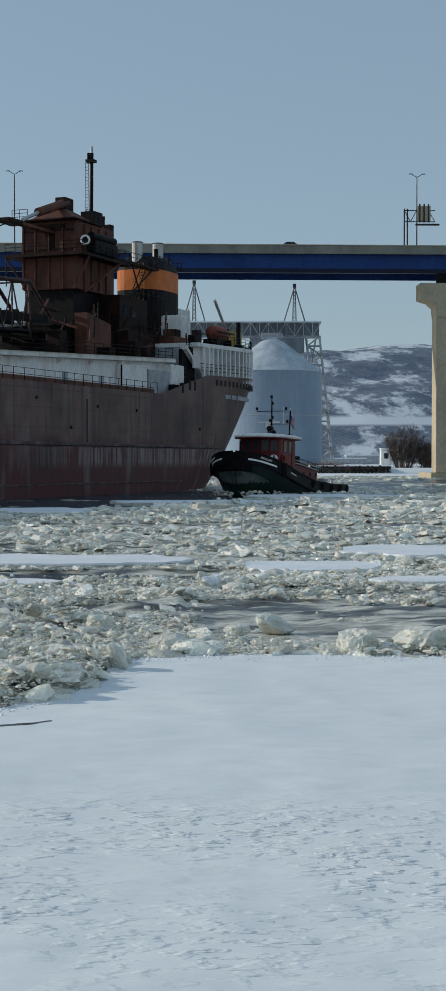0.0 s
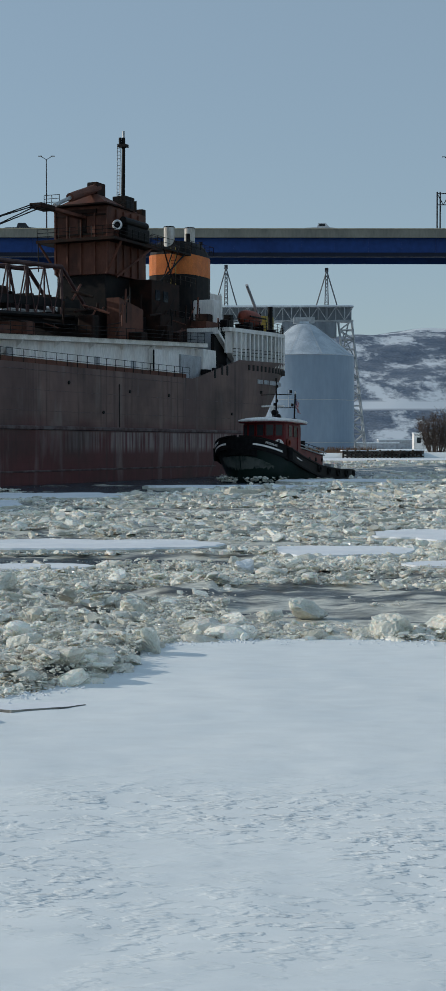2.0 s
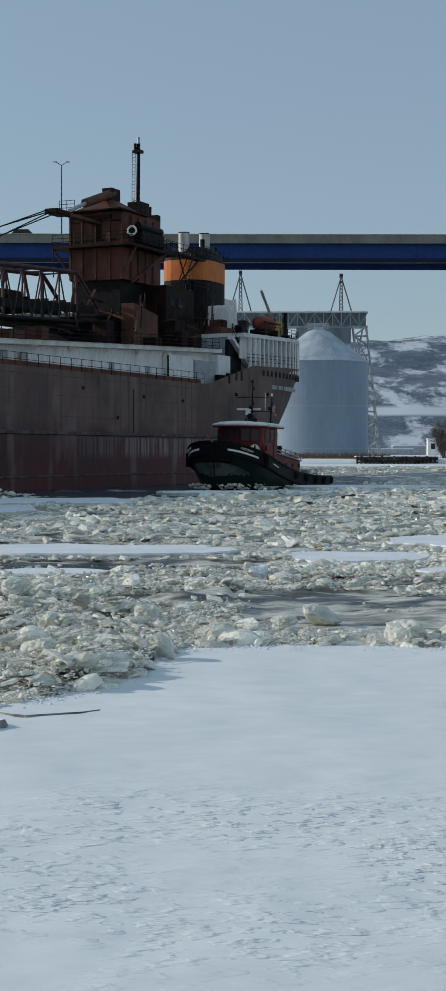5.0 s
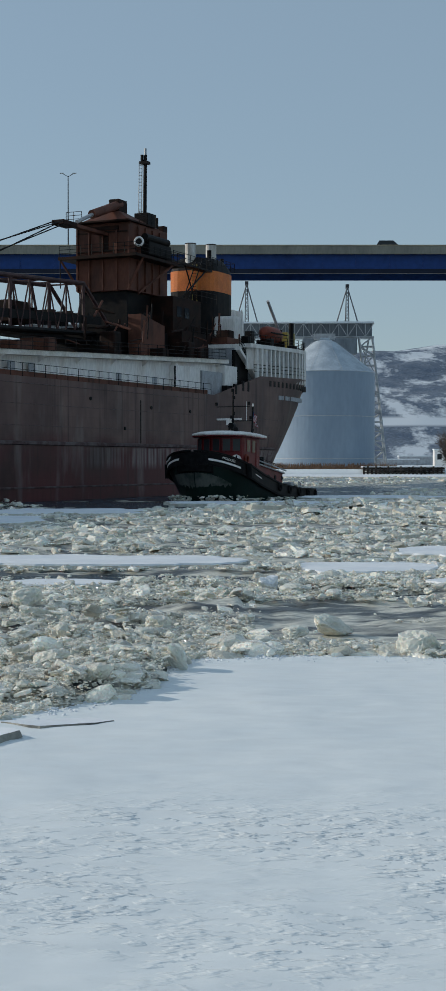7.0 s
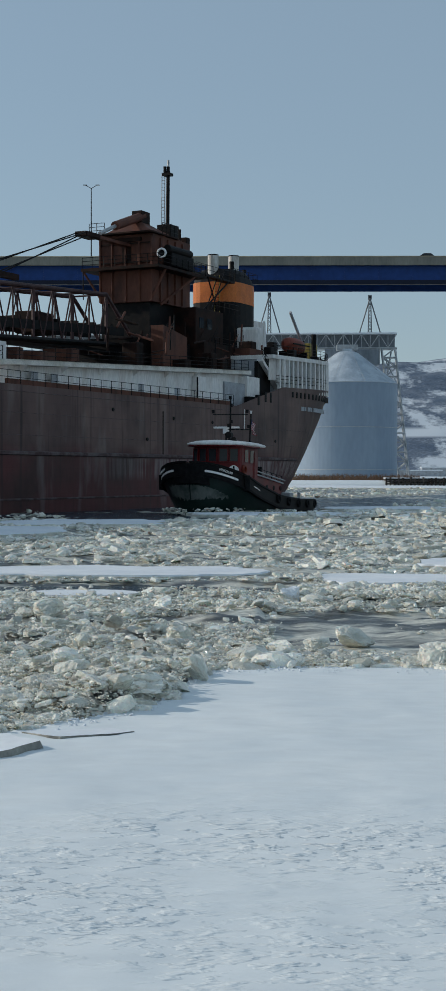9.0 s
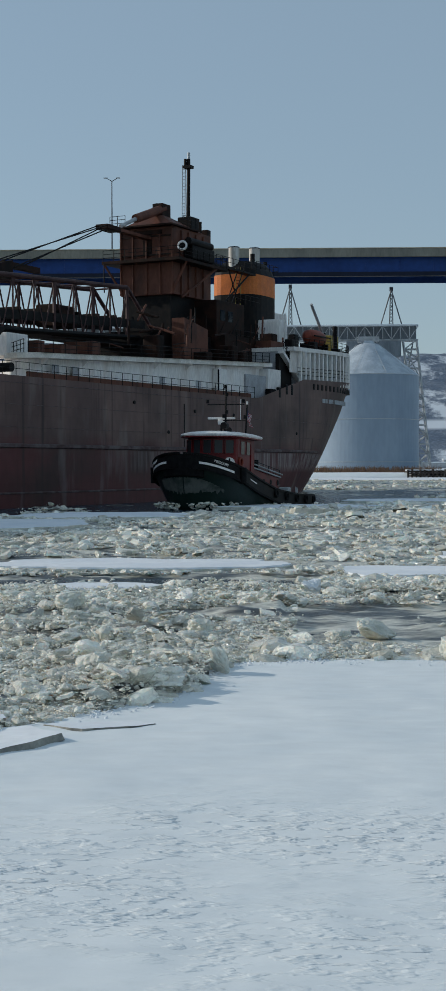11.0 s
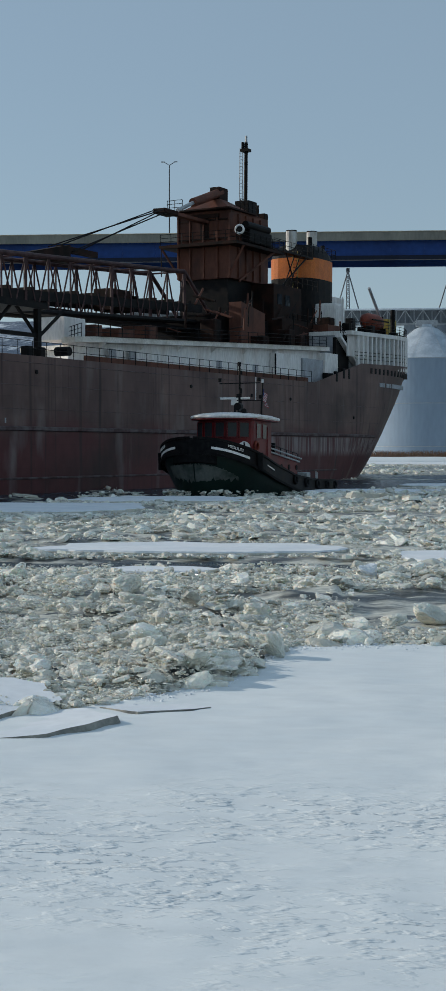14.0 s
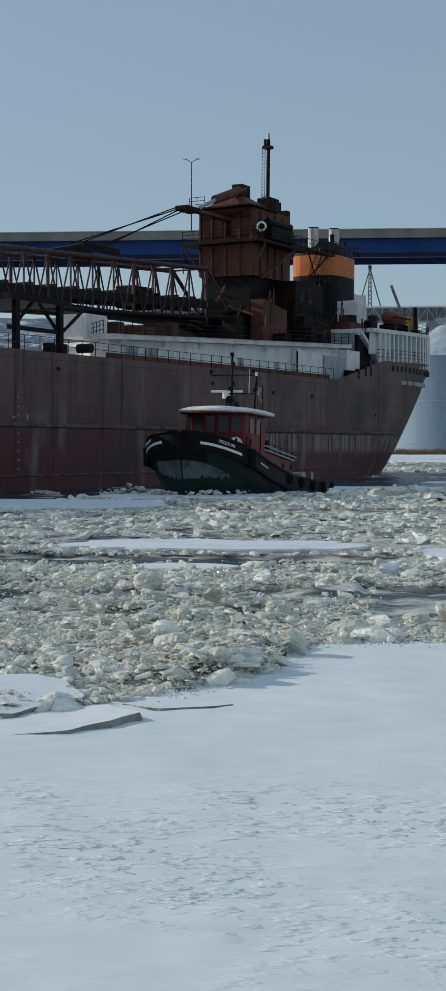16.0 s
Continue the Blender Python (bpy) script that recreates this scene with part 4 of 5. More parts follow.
for s in (18.5, 21.5, 36, 43):
    part("door", box(s, s + 0.9, 1.9, 2.05, 9.2, 11.1, bevel=0.04), GREYWALL, house)
# no opening is cut; a grey box paints the recess's dim inside
part("recess", box(52.2, 57.0, 1.2, 1.9, 9.2, 12.2), GREYWALL, house, "grey panel in the tone of the shaded deckhouse recess")
part("partition", box(46.5, 52.1, 1.35, 1.95, 9.2, 12.4), WHITE, house)
part("corner_post", box(57.1, 60.2, 1.0, 3.0, 9.2, 13.0), WHITE, house)
part("pipe", rod((46.2, 1.2, 9.2), (46.2, 1.2, 12.3), 0.09, n=6), BLACK, house)
part("locker", box(56.6, 58.0, 0.5, 1.1, 9.6, 10.9, bevel=0.05), BLACK, house)
railing(house, [(14.5, 1.5, 11.8), (30, 1.5, 12.45), (45, 1.5, 13.1), (58.5, 1.5, 13.65)], 1.05, 1.8, BLACK, 3, 0.028)
railing(house, [(14.6, 2.0, 11.8), (20.2, 7.5, 12.0), (27.6, 12.5, 12.35)], 1.05, 1.6, BLACK, 3, 0.028)
for s, w, h in ((18.0, 3.0, 1.9), (22.5, 1.0, 1.4), (26, 2.6, 1.2), (31, 1.4, 1.6)):
    part("roof_unit", box(s, s + w, 6, 9, roof_z(s) + 0.4, roof_z(s) + 0.4 + h, bevel=0.08), WHITE if s < 20 else OXIDE, house)

# poop: upper deck on white stanchions round the stern
arc = []
for i in range(40):
    s = 61.5 + (88.3 - 61.5) * math.sin(math.pi / 2 * i / 39)
    t = max(0.0, (s - 73) / 15.4)
    b = B * max(0.0, 1 - t ** 2.1) ** 0.5
    arc.append((s, B - b))
full = arc + [(s, 2 * B - y) for s, y in arc[::-1]]


def poop_z(s):
    return 15.15 + 0.022 * (s - 62)


inner = [(61.6, 1.6)] + [(74.5 + (s - 74.5) * 0.86 if s > 74.5 else s, B + (y - B) * 0.87) for s, y in arc[1:]]
# white house given grey for the shade beneath the upper deck
poop = part("poop_house", prism(inner + [(s, 2 * B - y) for s, y in inner[::-1]], 9.2, lambda x, y: poop_z(x)), GREYWALL, ship, "white poop house, greyed for shade, behind a row of stanchions")
part("upper_deck", prism(full, lambda x, y: poop_z(x), lambda x, y: poop_z(x) + 0.42), WHITE, poop)
part("deck_planking", prism([(74 + (s - 74) * 0.98, B + (y - B) * 0.98) for s, y in full], lambda x, y: poop_z(x) + 0.424, lambda x, y: poop_z(x) + 0.45), OXIDE_DARK, poop)
walk_len, last = 0.0, arc[0]
for i in range(200):
    k = i / 199
    s = 62.5 + (88.2 - 62.5) * math.sin(math.pi / 2 * k)
    t = max(0.0, (s - 73) / 15.4)
    y = B - B * max(0.0, 1 - t ** 2.1) ** 0.5
    walk_len += math.hypot(s - last[0], y - last[1])
    last = (s, y)
    if walk_len >= 1.15 and s > 63.4:
        walk_len = 0.0
        part("stanchion", box(s - 0.16, s + 0.16, y + 0.05, y + 0.35, top_z(s) - 0.6, poop_z(s) + 0.02), WHITE, poop)
for h in (0.45, 0.85, 1.2):
    b = bmesh.new()
    pr = [(s, y + 0.1, top_z(s) + h) for s, y in arc if s > 62.5]
    for p, q in zip(pr, pr[1:]):
        rod(p, q, 0.035, b, 4)
    part("poop_rail", b, BLACK, poop)
part("side_plate", prism([(61.8, 0.6), (66.0, 0.35), (66.0, 0.5), (61.8, 0.75)], 12.9, lambda x, y: poop_z(x)), WHITE, poop)
# solid black box paints the shade inside the opening
part("shadowed_opening", box(60.2, 63.4, 1.2, 1.6, 9.6, 14.8), BLACK, poop)
# stairs from poop to main deck
st = part("stair", loft([[(60.2, 0.7, 15.2), (60.2, 1.3, 15.2), (60.2, 1.3, 14.8), (60.2, 0.7, 14.8)], [(65.0, 0.7, 12.3), (65.0, 1.3, 12.3), (65.0, 1.3, 11.9), (65.0, 0.7, 11.9)]]), WHITE, poop, "white inclined stair")
railing(poop, [(60.2, 0.7, 15.2), (65.0, 0.7, 12.3)], 0.9, 0.9, BLACK, 2, 0.03)
up = [(s, y + 0.15, poop_z(s) + 0.42) for s, y in arc if s > 61]
railing(poop, up[::4] + [up[-1]], 1.05, 1.6, BLACK, 3, 0.028)

# aft deck gear
part("cowl_house", box(70.8, 73.2, 6.0, 9.0, 15.5, 19.6, bevel=0.35), WHITE, ship, "white rounded ventilator house")
part("cowl_mouth", box(73.1, 73.9, 6.4, 8.6, 17.2, 19.2, bevel=0.2), BLACK, ship)
part("white_cabin", box(76, 79.5, 9.0, 13, 15.5, 20.9, bevel=0.05), WHITE, ship)
part("vent_post", rod((71.3, 5.5, 15.4), (71.3, 5.5, 20.2), 0.1, n=6), WHITE, ship)
boat = part("lifeboat", loft([[(76.2 + 5.6 * k, 5.2 + 0.95 * w * math.cos(a), 18.0 + 0.98 * w ** 0.5 * math.sin(a)) for a in (2 * math.pi * i / 12 for i in range(12))]
                              for k, w in ((0.0, 0.12), (0.08, 0.6), (0.3, 0.95), (0.6, 1.0), (0.9, 0.65), (1.0, 0.15))]), BOATRED, ship, "faded orange enclosed lifeboat in its davits", smooth=True)
part("gunwale", box(76.6, 81.4, 4.05, 4.2, 18.0, 18.15), BLACK, boat)
for s in (77.0, 80.6):
    part("cradle", box(s, s + 0.25, 4.2, 6.2, 15.5, 17.3), BLACK, ship)
part("davit", rod((82.6, 5.6, 18.6), (79.0, 5.6, 22.0), 0.18, n=8), GREYWALL, ship, "white inclined davit arm")
part("davit", rod((82.6, 5.6, 15.4), (82.6, 5.6, 18.9), 0.3, n=8), BLACK, ship)
part("locker", box(83.5, 86.0, 5.0, 6.6, 15.7, 18.7, bevel=0.06), YELLOW, ship, "mustard yellow locker")
part("vent_post", rod((82.4, 4.0, 15.6), (82.4, 4.0, 19.6), 0.3, n=8), BLACK, ship)
for s, y, h in ((68.0, 3.2, 1.5), (69.8, 3.6, 2.2), (74.5, 3.2, 1.7), (79.5, 2.4, 1.2), (85.0, 3.9, 1.3), (86.5, 9.0, 1.6)):
    part("deck_gear", box(s, s + 0.9, y, y + 0.9, 15.5, 15.5 + h, bevel=0.12), BLACK, ship)

# funnel
FX, FY = 73.0, 11.4


def fun_ring(z, k=1.0):
    return [(x, y, z) for x, y in ring(FX, FY, 3.9 * k, 2.9 * k, 28, 3.2)]


funnel = part("funnel", loft([fun_ring(13), fun_ring(22.45)]), BLACK, ship, "black funnel with a broad orange band", smooth=False)
part("orange_band", loft([fun_ring(22.45, 1.005), fun_ring(24.75, 1.005)]), ORANGE, funnel, "broad orange band")
part("funnel_top", loft([fun_ring(24.75, 1.0), fun_ring(25.4, 0.93), fun_ring(26.3, 0.72)]), BLACK, funnel)
for s in (70.2, 75.6):
    top = 27.9 if s < 72 else 28.5
    stack = part("exhaust_pipe", rod((s, 11.4, 25.0), (s, 11.4, top), 0.62, n=16), STAINLESS, funnel, "soot-tipped steel exhaust pipe")
    part("stack_lip", torus((s, 11.4, top), (0, 0, 1), 0.6, 0.06, n=16, k=5), BLACK, stack)
railing(funnel, [(69.5, 8.8, 25.2), (76.6, 8.8, 25.2), (76.6, 14, 25.2)], 1.05, 1.2, BLACK, 2, 0.03)
part("vent_pipe", rod((72.6, 10.2, 25.5), (72.6, 10.2, 27.4), 0.28, n=8), BLACK, funnel)
part("vent_pipe", rod((76.9, 10.6, 25.0), (76.9, 10.6, 27.0), 0.25, n=8), BLACK, funnel)
for i in range(14):
    part("ladder_rung", rod((69.0, 10.0, 20 + i * 0.36), (69.0, 10.6, 20 + i * 0.36), 0.025, n=4), BLACK, funnel)
for y in (10.0, 10.6):
    part("ladder_rail", rod((69.0, y, 19), (69.0, y, 25.4), 0.04, n=4), YELLOW, funnel)

# self-unloader tower
TX0, TX1, TY0, TY1 = 50.4, 58.6, 8.4, 14.6
tower = part("elevator_tower", box(TX0, TX1, TY0, TY1, 20.4, 27.3, bevel=0.06), OXIDE, ship, "rust-brown steel conveyor elevator tower")
for y in (8.5, 9.9, 11.5, 13.1, 14.5):
    part("rib", box(TX0 - 0.22, TX0, y - 0.08, y + 0.08, 20.5, 27.0), OXIDE, tower)
for z in (24.4, 26.3):
    part("rib", box(TX0 - 0.16, TX0, TY0 + 0.2, TY1 - 0.2, z, z + 0.14), OXIDE_DARK, tower)
for s in (51.8, 53.4, 55.0, 56.6):
    part("rib", box(s, s + 0.14, TY0 - 0.2, TY0, 20.5, 27.0), OXIDE, tower)
part("hopper", prism([(TX0 + 0.4, TY0 + 0.6), (TX1 + 1.4, TY0 + 0.6), (TX1 + 1.4, TY1), (TX0 + 0.4, TY1)], 13.6, 20.5), BLACK, tower)
part("roof", loft([[(TX0 - 0.1, TY0 - 0.1, 27.3), (TX1 - 2, TY0 - 0.1, 27.3), (TX1 - 2, TY1 + 0.1, 27.3), (TX0 - 0.1, TY1 + 0.1, 27.3)],
                   [(52.0, 10.6, 28.75), (53.5, 10.6, 28.75), (53.5, 12.3, 28.75), (52.0, 12.3, 28.75)]]), OXIDE, tower)
part("platform", box(TX0 - 1.3, TX1 + 1.2, TY0 - 1.4, TY1 + 1.5, 23.65, 23.95), OXIDE_DARK, tower, "gallery round the tower")
railing(tower, [(TX0 - 1.2, TY1 + 1.4, 23.95), (TX0 - 1.2, TY0 - 1.3, 23.95), (TX1 + 1.1, TY0 - 1.3, 23.95)], 1.1, 1.3, BLACK, 3, 0.03)
part("platform", box(TX0 - 0.9, TX0 + 5, TY0 - 0.3, TY1 + 0.9, 27.3, 27.45), OXIDE_DARK, tower)
railing(tower, [(TX0 - 0.8, TY1 + 0.8, 27.45), (TX0 - 0.8, TY1 - 1, 27.45)], 1.1, 0.9, BLACK, 3, 0.03)
railing(tower, [(TX0 + 1.5, TY0 - 0.3, 27.45), (TX0 + 5, TY0 - 0.3, 27.45)], 1.1, 0.9, BLACK, 3, 0.03)
part("strut", rod((TX0 + 0.5, TY0 - 1.2, 23.7), (TX0 - 0.1, TY0 + 0.2, 20.4), 0.14, n=6), OXIDE, tower)
part("strut", rod((TX1 - 1.0, TY0 - 1.2, 23.7), (TX0 + 1.5, TY0 - 0.1, 20.2), 0.14, n=6), OXIDE, tower)
part("strut", rod((TX0 - 1.2, TY1 + 1.3, 23.7), (TX0 - 0.1, TY1 - 0.2, 20.8), 0.12, n=6), OXIDE, tower)
part("strut", rod((TX0 - 1.2, TY1 + 1.3, 23.7), (45.5, 13.6, 20.3), 0.06, n=5), BLACK, tower)
fl0 = part("floodlight", rod((51.2, 7.6, 25.2), (50.4, 7.4, 25.2), 0.40, n=16), BLACK, tower, "large round floodlight housing")
part("rim", torus((50.4, 7.4, 25.2), (-0.97, -0.24, 0), 0.42, 0.11), WHITE, fl0, "pale round rim")
part("machine", box(52.6, 57.6, 7.4, 8.4, 24.2, 25.6, bevel=0.15), BLACK, tower, "dark winch machinery on the gallery")
part("machine", rod((52.0, 7.6, 25.9), (57.0, 7.6, 25.9), 0.4, n=12), BLACK, tower)
part("machine", box(55.3, 57.2, 9.0, 10.6, 27.0, 29.0, bevel=0.05), BLACK, tower)
part("machine", box(58.2, 59.0, 8.6, 10.6, 24.0, 28.0, bevel=0.05), OXIDE_DARK, tower)
part("vent_post", rod((57.8, 9.2, 27), (57.8, 9.2, 28.8), 0.14, n=6), BLACK, tower)
part("door", box(TX0 - 0.1, TX0 + 0.02, 10.9, 11.9, 24.5, 26.5), OXIDE_DARK, tower)
part("name_board", box(TX0 - 0.25, TX0, 9.7, 13.0, 26.55, 26.95), OXIDE_DARK, tower, "faded dark strip of unreadable lettering")
# hoist cylinder and sheave arm
cyl = part("hoist_cylinder", rod((47.6, 11.2, 27.75), (53.3, 11.2, 29.65), 0.46, n=14), OXIDE, tower, "brown hydraulic hoist cylinder")
part("piston", rod((44.8, 11.3, 26.6), (47.8, 11.2, 27.8), 0.2, n=10), GALV, cyl)
part("cap", box(52.4, 54.2, 10.8, 12.0, 28.7, 30.1, bevel=0.1), OXIDE_DARK, cyl)
part("sheave_arm", box(41.6, 51, 10.9, 11.7, 26.0, 26.3), OXIDE, tower)
part("sheave_block", box(41.4, 44.0, 10.7, 12.1, 25.85, 26.35, bevel=0.1), OXIDE_DARK, tower)
# tall mast with ladder
mast = part("mast", rod((59.0, 11.4, 24.0), (59.3, 11.4, 35.9), 0.25, n=8, r2=0.19), BLACK, ship, "tall black lattice radio mast with a ladder")
part("mast_platform", box(58.9, 59.7, 11.0, 11.9, 34.9, 35.2), BLACK, mast)
part("mast_light", rod((59.3, 11.4, 35.9), (59.3, 11.4, 36.6), 0.14, n=8), GALV, mast)
part("mast_light", rod((59.1, 11.7, 35.2), (59.1, 11.7, 35.9), 0.17, n=8), BLACK, mast)
for y in (11.75, 12.1):
    part("ladder_rail", rod((59.0, y, 27.3), (59.2, y, 35.3), 0.05, n=4), GALV, mast)
for i in range(22):
    part("ladder_rung", rod((59.1, 11.75, 27.6 + i * 0.36), (59.1, 12.1, 27.6 + i * 0.36), 0.03, n=4), GALV, mast)
# control cabin and lower machinery
cab = part("control_cabin", box(56.0, 62.6, 6.4, 10.0, 16.6, 20.3, bevel=0.06), OXIDE_DARK, ship, "dark brown operator's cabin")
for s in (56.8, 58.6):
    part("window", box(s, s + 1.0, 6.32, 6.45, 18.2, 19.3), GLASS, cab)
part("window", box(62.55, 62.7, 6.8, 9.0, 18.0, 19.6), GLASS, cab)
part("cabin_base", box(55.2, 66.5, 5.0, 12, 13.4, 16.6), OXIDE_DARK, ship)
part("chute", prism([(45.6, 4.6), (50.6, 4.6), (50.6, 6.0), (45.6, 6.0)], 13.3, lambda x, y: 17.4 - 0.16 * (x - 45.6)), OXIDE, ship, "brown plated chute")
part("cabin_base", box(62.5, 66.0, 3.2, 5.5, 13.4, 16.4), OXIDE, ship)
part("tower_foot", box(44.5, 55, 6.5, 16, 13.0, 16.2), BLACK, ship)
for s, y, h in ((41.0, 5.0, 2.2), (43.0, 6.0, 1.4), (47.5, 3.2, 1.0), (52.8, 3.0, 2.0), (54.6, 2.6, 1.4), (66.8, 5, 4.4), (67.6, 6.5, 3.5)):
    part("deck_machine", box(s, s + 1.4, y, y + 1.6, 13.0, 13.2 + h, bevel=0.15), OXIDE_DARK, ship)
rng = random.Random(4)
for i in range(80):
    s, y = rng.uniform(38, 67), rng.uniform(3.0, 7.5)
    z0 = rng.uniform(13.4, 17.0)
    d = rng.choice(((2.6, 0, 0.4), (0.2, 0, 2.2), (1.6, 0, 1.6), (0, 1.5, 0.5)))
    part("pipe", rod((s, y, z0), (s + d[0], y + d[1], z0 + d[2]), rng.uniform(0.05, 0.13), n=6), rng.choice((BLACK, OXIDE, OXIDE_DARK)), ship)
for z in (16.5, 20.4):
    railing(ship, [(60.0, 6.2, z), (66.2, 6.2, z)], 1.0, 1.2, BLACK, 2, 0.03)
# inclined ladder between tower and funnel
for y in (7.9, 8.6):
    part("stair_stringer", rod((62.5, y, 20.4), (66.0, y, 25.2), 0.07, n=4), BLACK, ship)
part("catwalk", box(58.6, 69.5, 8.3, 9.3, 24.4, 24.6), BLACK, ship)
railing(ship, [(59.8, 8.3, 24.6), (69.4, 8.3, 24.6)], 1.0, 1.4, BLACK, 2, 0.03)
part("strut", rod((61.5, 8.4, 20.5), (68.0, 8.4, 24.4), 0.10, n=5), BLACK, ship)
part("strut", rod((66.0, 8.4, 19.6), (62.8, 8.4, 24.4), 0.08, n=5), BLACK, ship)

# unloading boom: a long lattice girder reaching forward over the deck
boom = part("unloading_boom", box(-40, 46.5, 9.4, 12.8, 14.6, 14.95), BLACK, ship, "long weathered red lattice unloading boom")


def chord_z(s, top):
    return (18.0 + 0.052 * s) if top else (13.55 + 0.045 * s)


NB = 26
for y in (9.2, 13.0):
    part("top_chord", rod((-40, y, chord_z(-40, 1)), (42.5, y, chord_z(42.5, 1)), 0.22, n=8), BOOMRED, boom)
    part("bottom_chord", rod((-40, y, chord_z(-40, 0)), (48.5, y, chord_z(48, 0)), 0.25, n=8), BLACK, boom)
    part("conveyor_side", loft([[(-40, y, chord_z(-40, 0) + 0.9), (-40, y + 0.1, chord_z(-40, 0) + 0.9), (-40, y + 0.1, chord_z(-40, 0) + 1.7), (-40, y, chord_z(-40, 0) + 1.7)],
                                [(46, y, chord_z(46, 0) + 0.9), (46, y + 0.1, chord_z(46, 0) + 0.9), (46, y + 0.1, chord_z(46, 0) + 1.7), (46, y, chord_z(46, 0) + 1.7)]]), BLACK, boom)
    part("end_post", rod((42.5, y, chord_z(42.5, 1)), (48.5, y, chord_z(48, 0)), 0.2, n=6), BOOMRED, boom)
    for i in range(NB):
        a, b = 42.5 - i * 82.5 / NB, 42.5 - (i + 1) * 82.5 / NB
        m = (a + b) / 2
        part("upright", rod((a, y, chord_z(a, 0)), (a, y, chord_z(a, 1)), 0.09 if i % 4 else 0.17, n=5), BOOMRED, boom)
        part("brace", rod((a, y, chord_z(a, 1)), (m, y, chord_z(m, 0)), 0.075, n=5), BOOMRED, boom)
        part("brace", rod((m, y, chord_z(m, 0)), (b, y, chord_z(b, 1)), 0.075, n=5), BOOMRED, boom)
for i in range(NB + 1):
    a = 42.5 - i * 82.5 / NB
    part("cross_tie", rod((a, 9.2, chord_z(a, 1)), (a, 13.0, chord_z(a, 1)), 0.09, n=5), BOOMRED, boom)
part("tie_bracket", prism([(20, 10.6), (25.5, 10.6), (25.5, 11.6), (20, 11.6)], 19.2, lambda x, y: 19.6 + 0.22 * (x - 20)), OXIDE_DARK, boom)
part("tie_bracket", box(24.5, 30.0, 10.8, 11.4, 20.2, 20.7), OXIDE_DARK, boom)
for dz, y, e in ((0.0, 10.8, 22.5), (0.0, 11.9, 24.0), (-0.35, 10.8, 26.0), (-0.35, 11.9, 27.6)):
    part("hoist_cable", rod((41.5, y, 26.2 + dz), (e, y, 20.3), 0.06, n=5), BLACK, boom)
for i in range(24):
    s = 44 - i * 3.2
    part("idler", box(s, s + 0.5, 9.6, 12.6, chord_z(s, 0) + 1.7, chord_z(s, 0) + 2.05), BLACK, boom)
part("drive_unit", box(31.0, 34.5, 10, 12, 15.6, 17.6, bevel=0.12), OXIDE_DARK, boom)
# boom saddle posts
for s in (3.2, 8.4, -26, -32):
    part("saddle_post", box(s, s + 0.45, 1.6, 2.0, 9.1, 13.7), BLACK, ship)
for s in (2.5, -32):
    part("saddle_brace", rod((s + 0.5, 1.8, 11.4), (s + 3.0, 1.8, 13.6), 0.14, n=5), BLACK, ship)
    part("saddle_brace", rod((s + 6.0, 1.8, 11.4), (s + 3.4, 1.8, 13.6), 0.14, n=5), BLACK, ship)
    part("saddle_brace", rod((s + 6.3, 1.8, 11.4), (s + 9.5, 1.8, 13.6), 0.14, n=5), BLACK, ship)
    part("saddle_beam", box(s, s + 7.0, 1.5, 13, 13.4, 13.9), BLACK, ship)
    part("saddle_beam", box(s, s + 6.4, 1.7, 1.9, 11.3, 11.6), BLACK, ship)
# forward wheelhouse block, out past the boom
part("pilot_house", box(-160, -146, 3, 19.8, 9.1, 19.5, bevel=0.3), WHITE, ship)

# ---------- the harbour tug (x forward, y to port, z up; origin under the wheelhouse) ----------
def tug_half(x):
    """Half breadth of the rail: bluff round bow, rounded stern."""
    if x > 2.9:
        return 3.45 * math.sqrt(max(0.0, 1 - ((x - 2.9) / 4.2) ** 2.2))
    if x < -10.2:
        return 3.45 * math.sqrt(max(0.0, 1 - ((-10.2 - x) / 5.1) ** 2.4))
    return 3.45


SHEER = [(-15.3, 1.30), (-8.0, 1.24), (-3.2, 1.48), (1.1, 2.2), (4.1, 2.88), (5.6, 3.32), (6.6, 3.66), (7.1, 3.80)]


def tug_rail(x):
    """Height of the bulwark: steeply rising bow, low stern."""
    return float(np.interp(x, [q[0] for q in SHEER], [q[1] for q in SHEER]))


def tug_flare(x):
    """Waterline breadth as a share of the rail's: a flared bow."""
    return 0.92 - 0.30 * min(1.0, max(0.0, (x + 0.5) / 6.5))


tug = thing("harbour_tug", pose(3.8, 134, 0, 0, 0, 238), "dark green and red harbour tug with white roof, breaking ice", "tug boat")
STN = [-15.29, -15.1, -14.6, -13.7, -12.3, -10.2, -8, -5.5, -3.2, -1, 1.1, 2.6, 4.1, 5.0, 5.7, 6.2, 6.6, 6.85, 7.0, 7.07, 7.097]
rings = []
for x in STN:
    b, r = tug_half(x), tug_rail(x)
    bw = b * tug_flare(x)
    back = 0.8 * max(0.0, (x - 3) / 4.1)
    rings.append([(x, b, r), (x - back * 0.25, b * 0.98, r * 0.72), (x - back, bw, 0.25), (x - back * 1.6, bw * 0.8, -0.9),
                  (x - back * 1.6, -bw * 0.8, -0.9), (x - back, -bw, 0.25), (x - back * 0.25, -b * 0.98, r * 0.72), (x, -b, r)])
bm = bmesh.new()
loft(rings, bm, closed=False, caps=True)
tug_hull = part("hull", bm, GREEN, tug, "scuffed dark green hull with a high bow", smooth=True)
part("deck", prism([(x, tug_half(x) * 0.97) for x in STN] + [(x, -tug_half(x) * 0.97) for x in STN[::-1]], lambda x, y: tug_rail(x) - 0.95, lambda x, y: tug_rail(x) - 0.85), BLACK, tug)


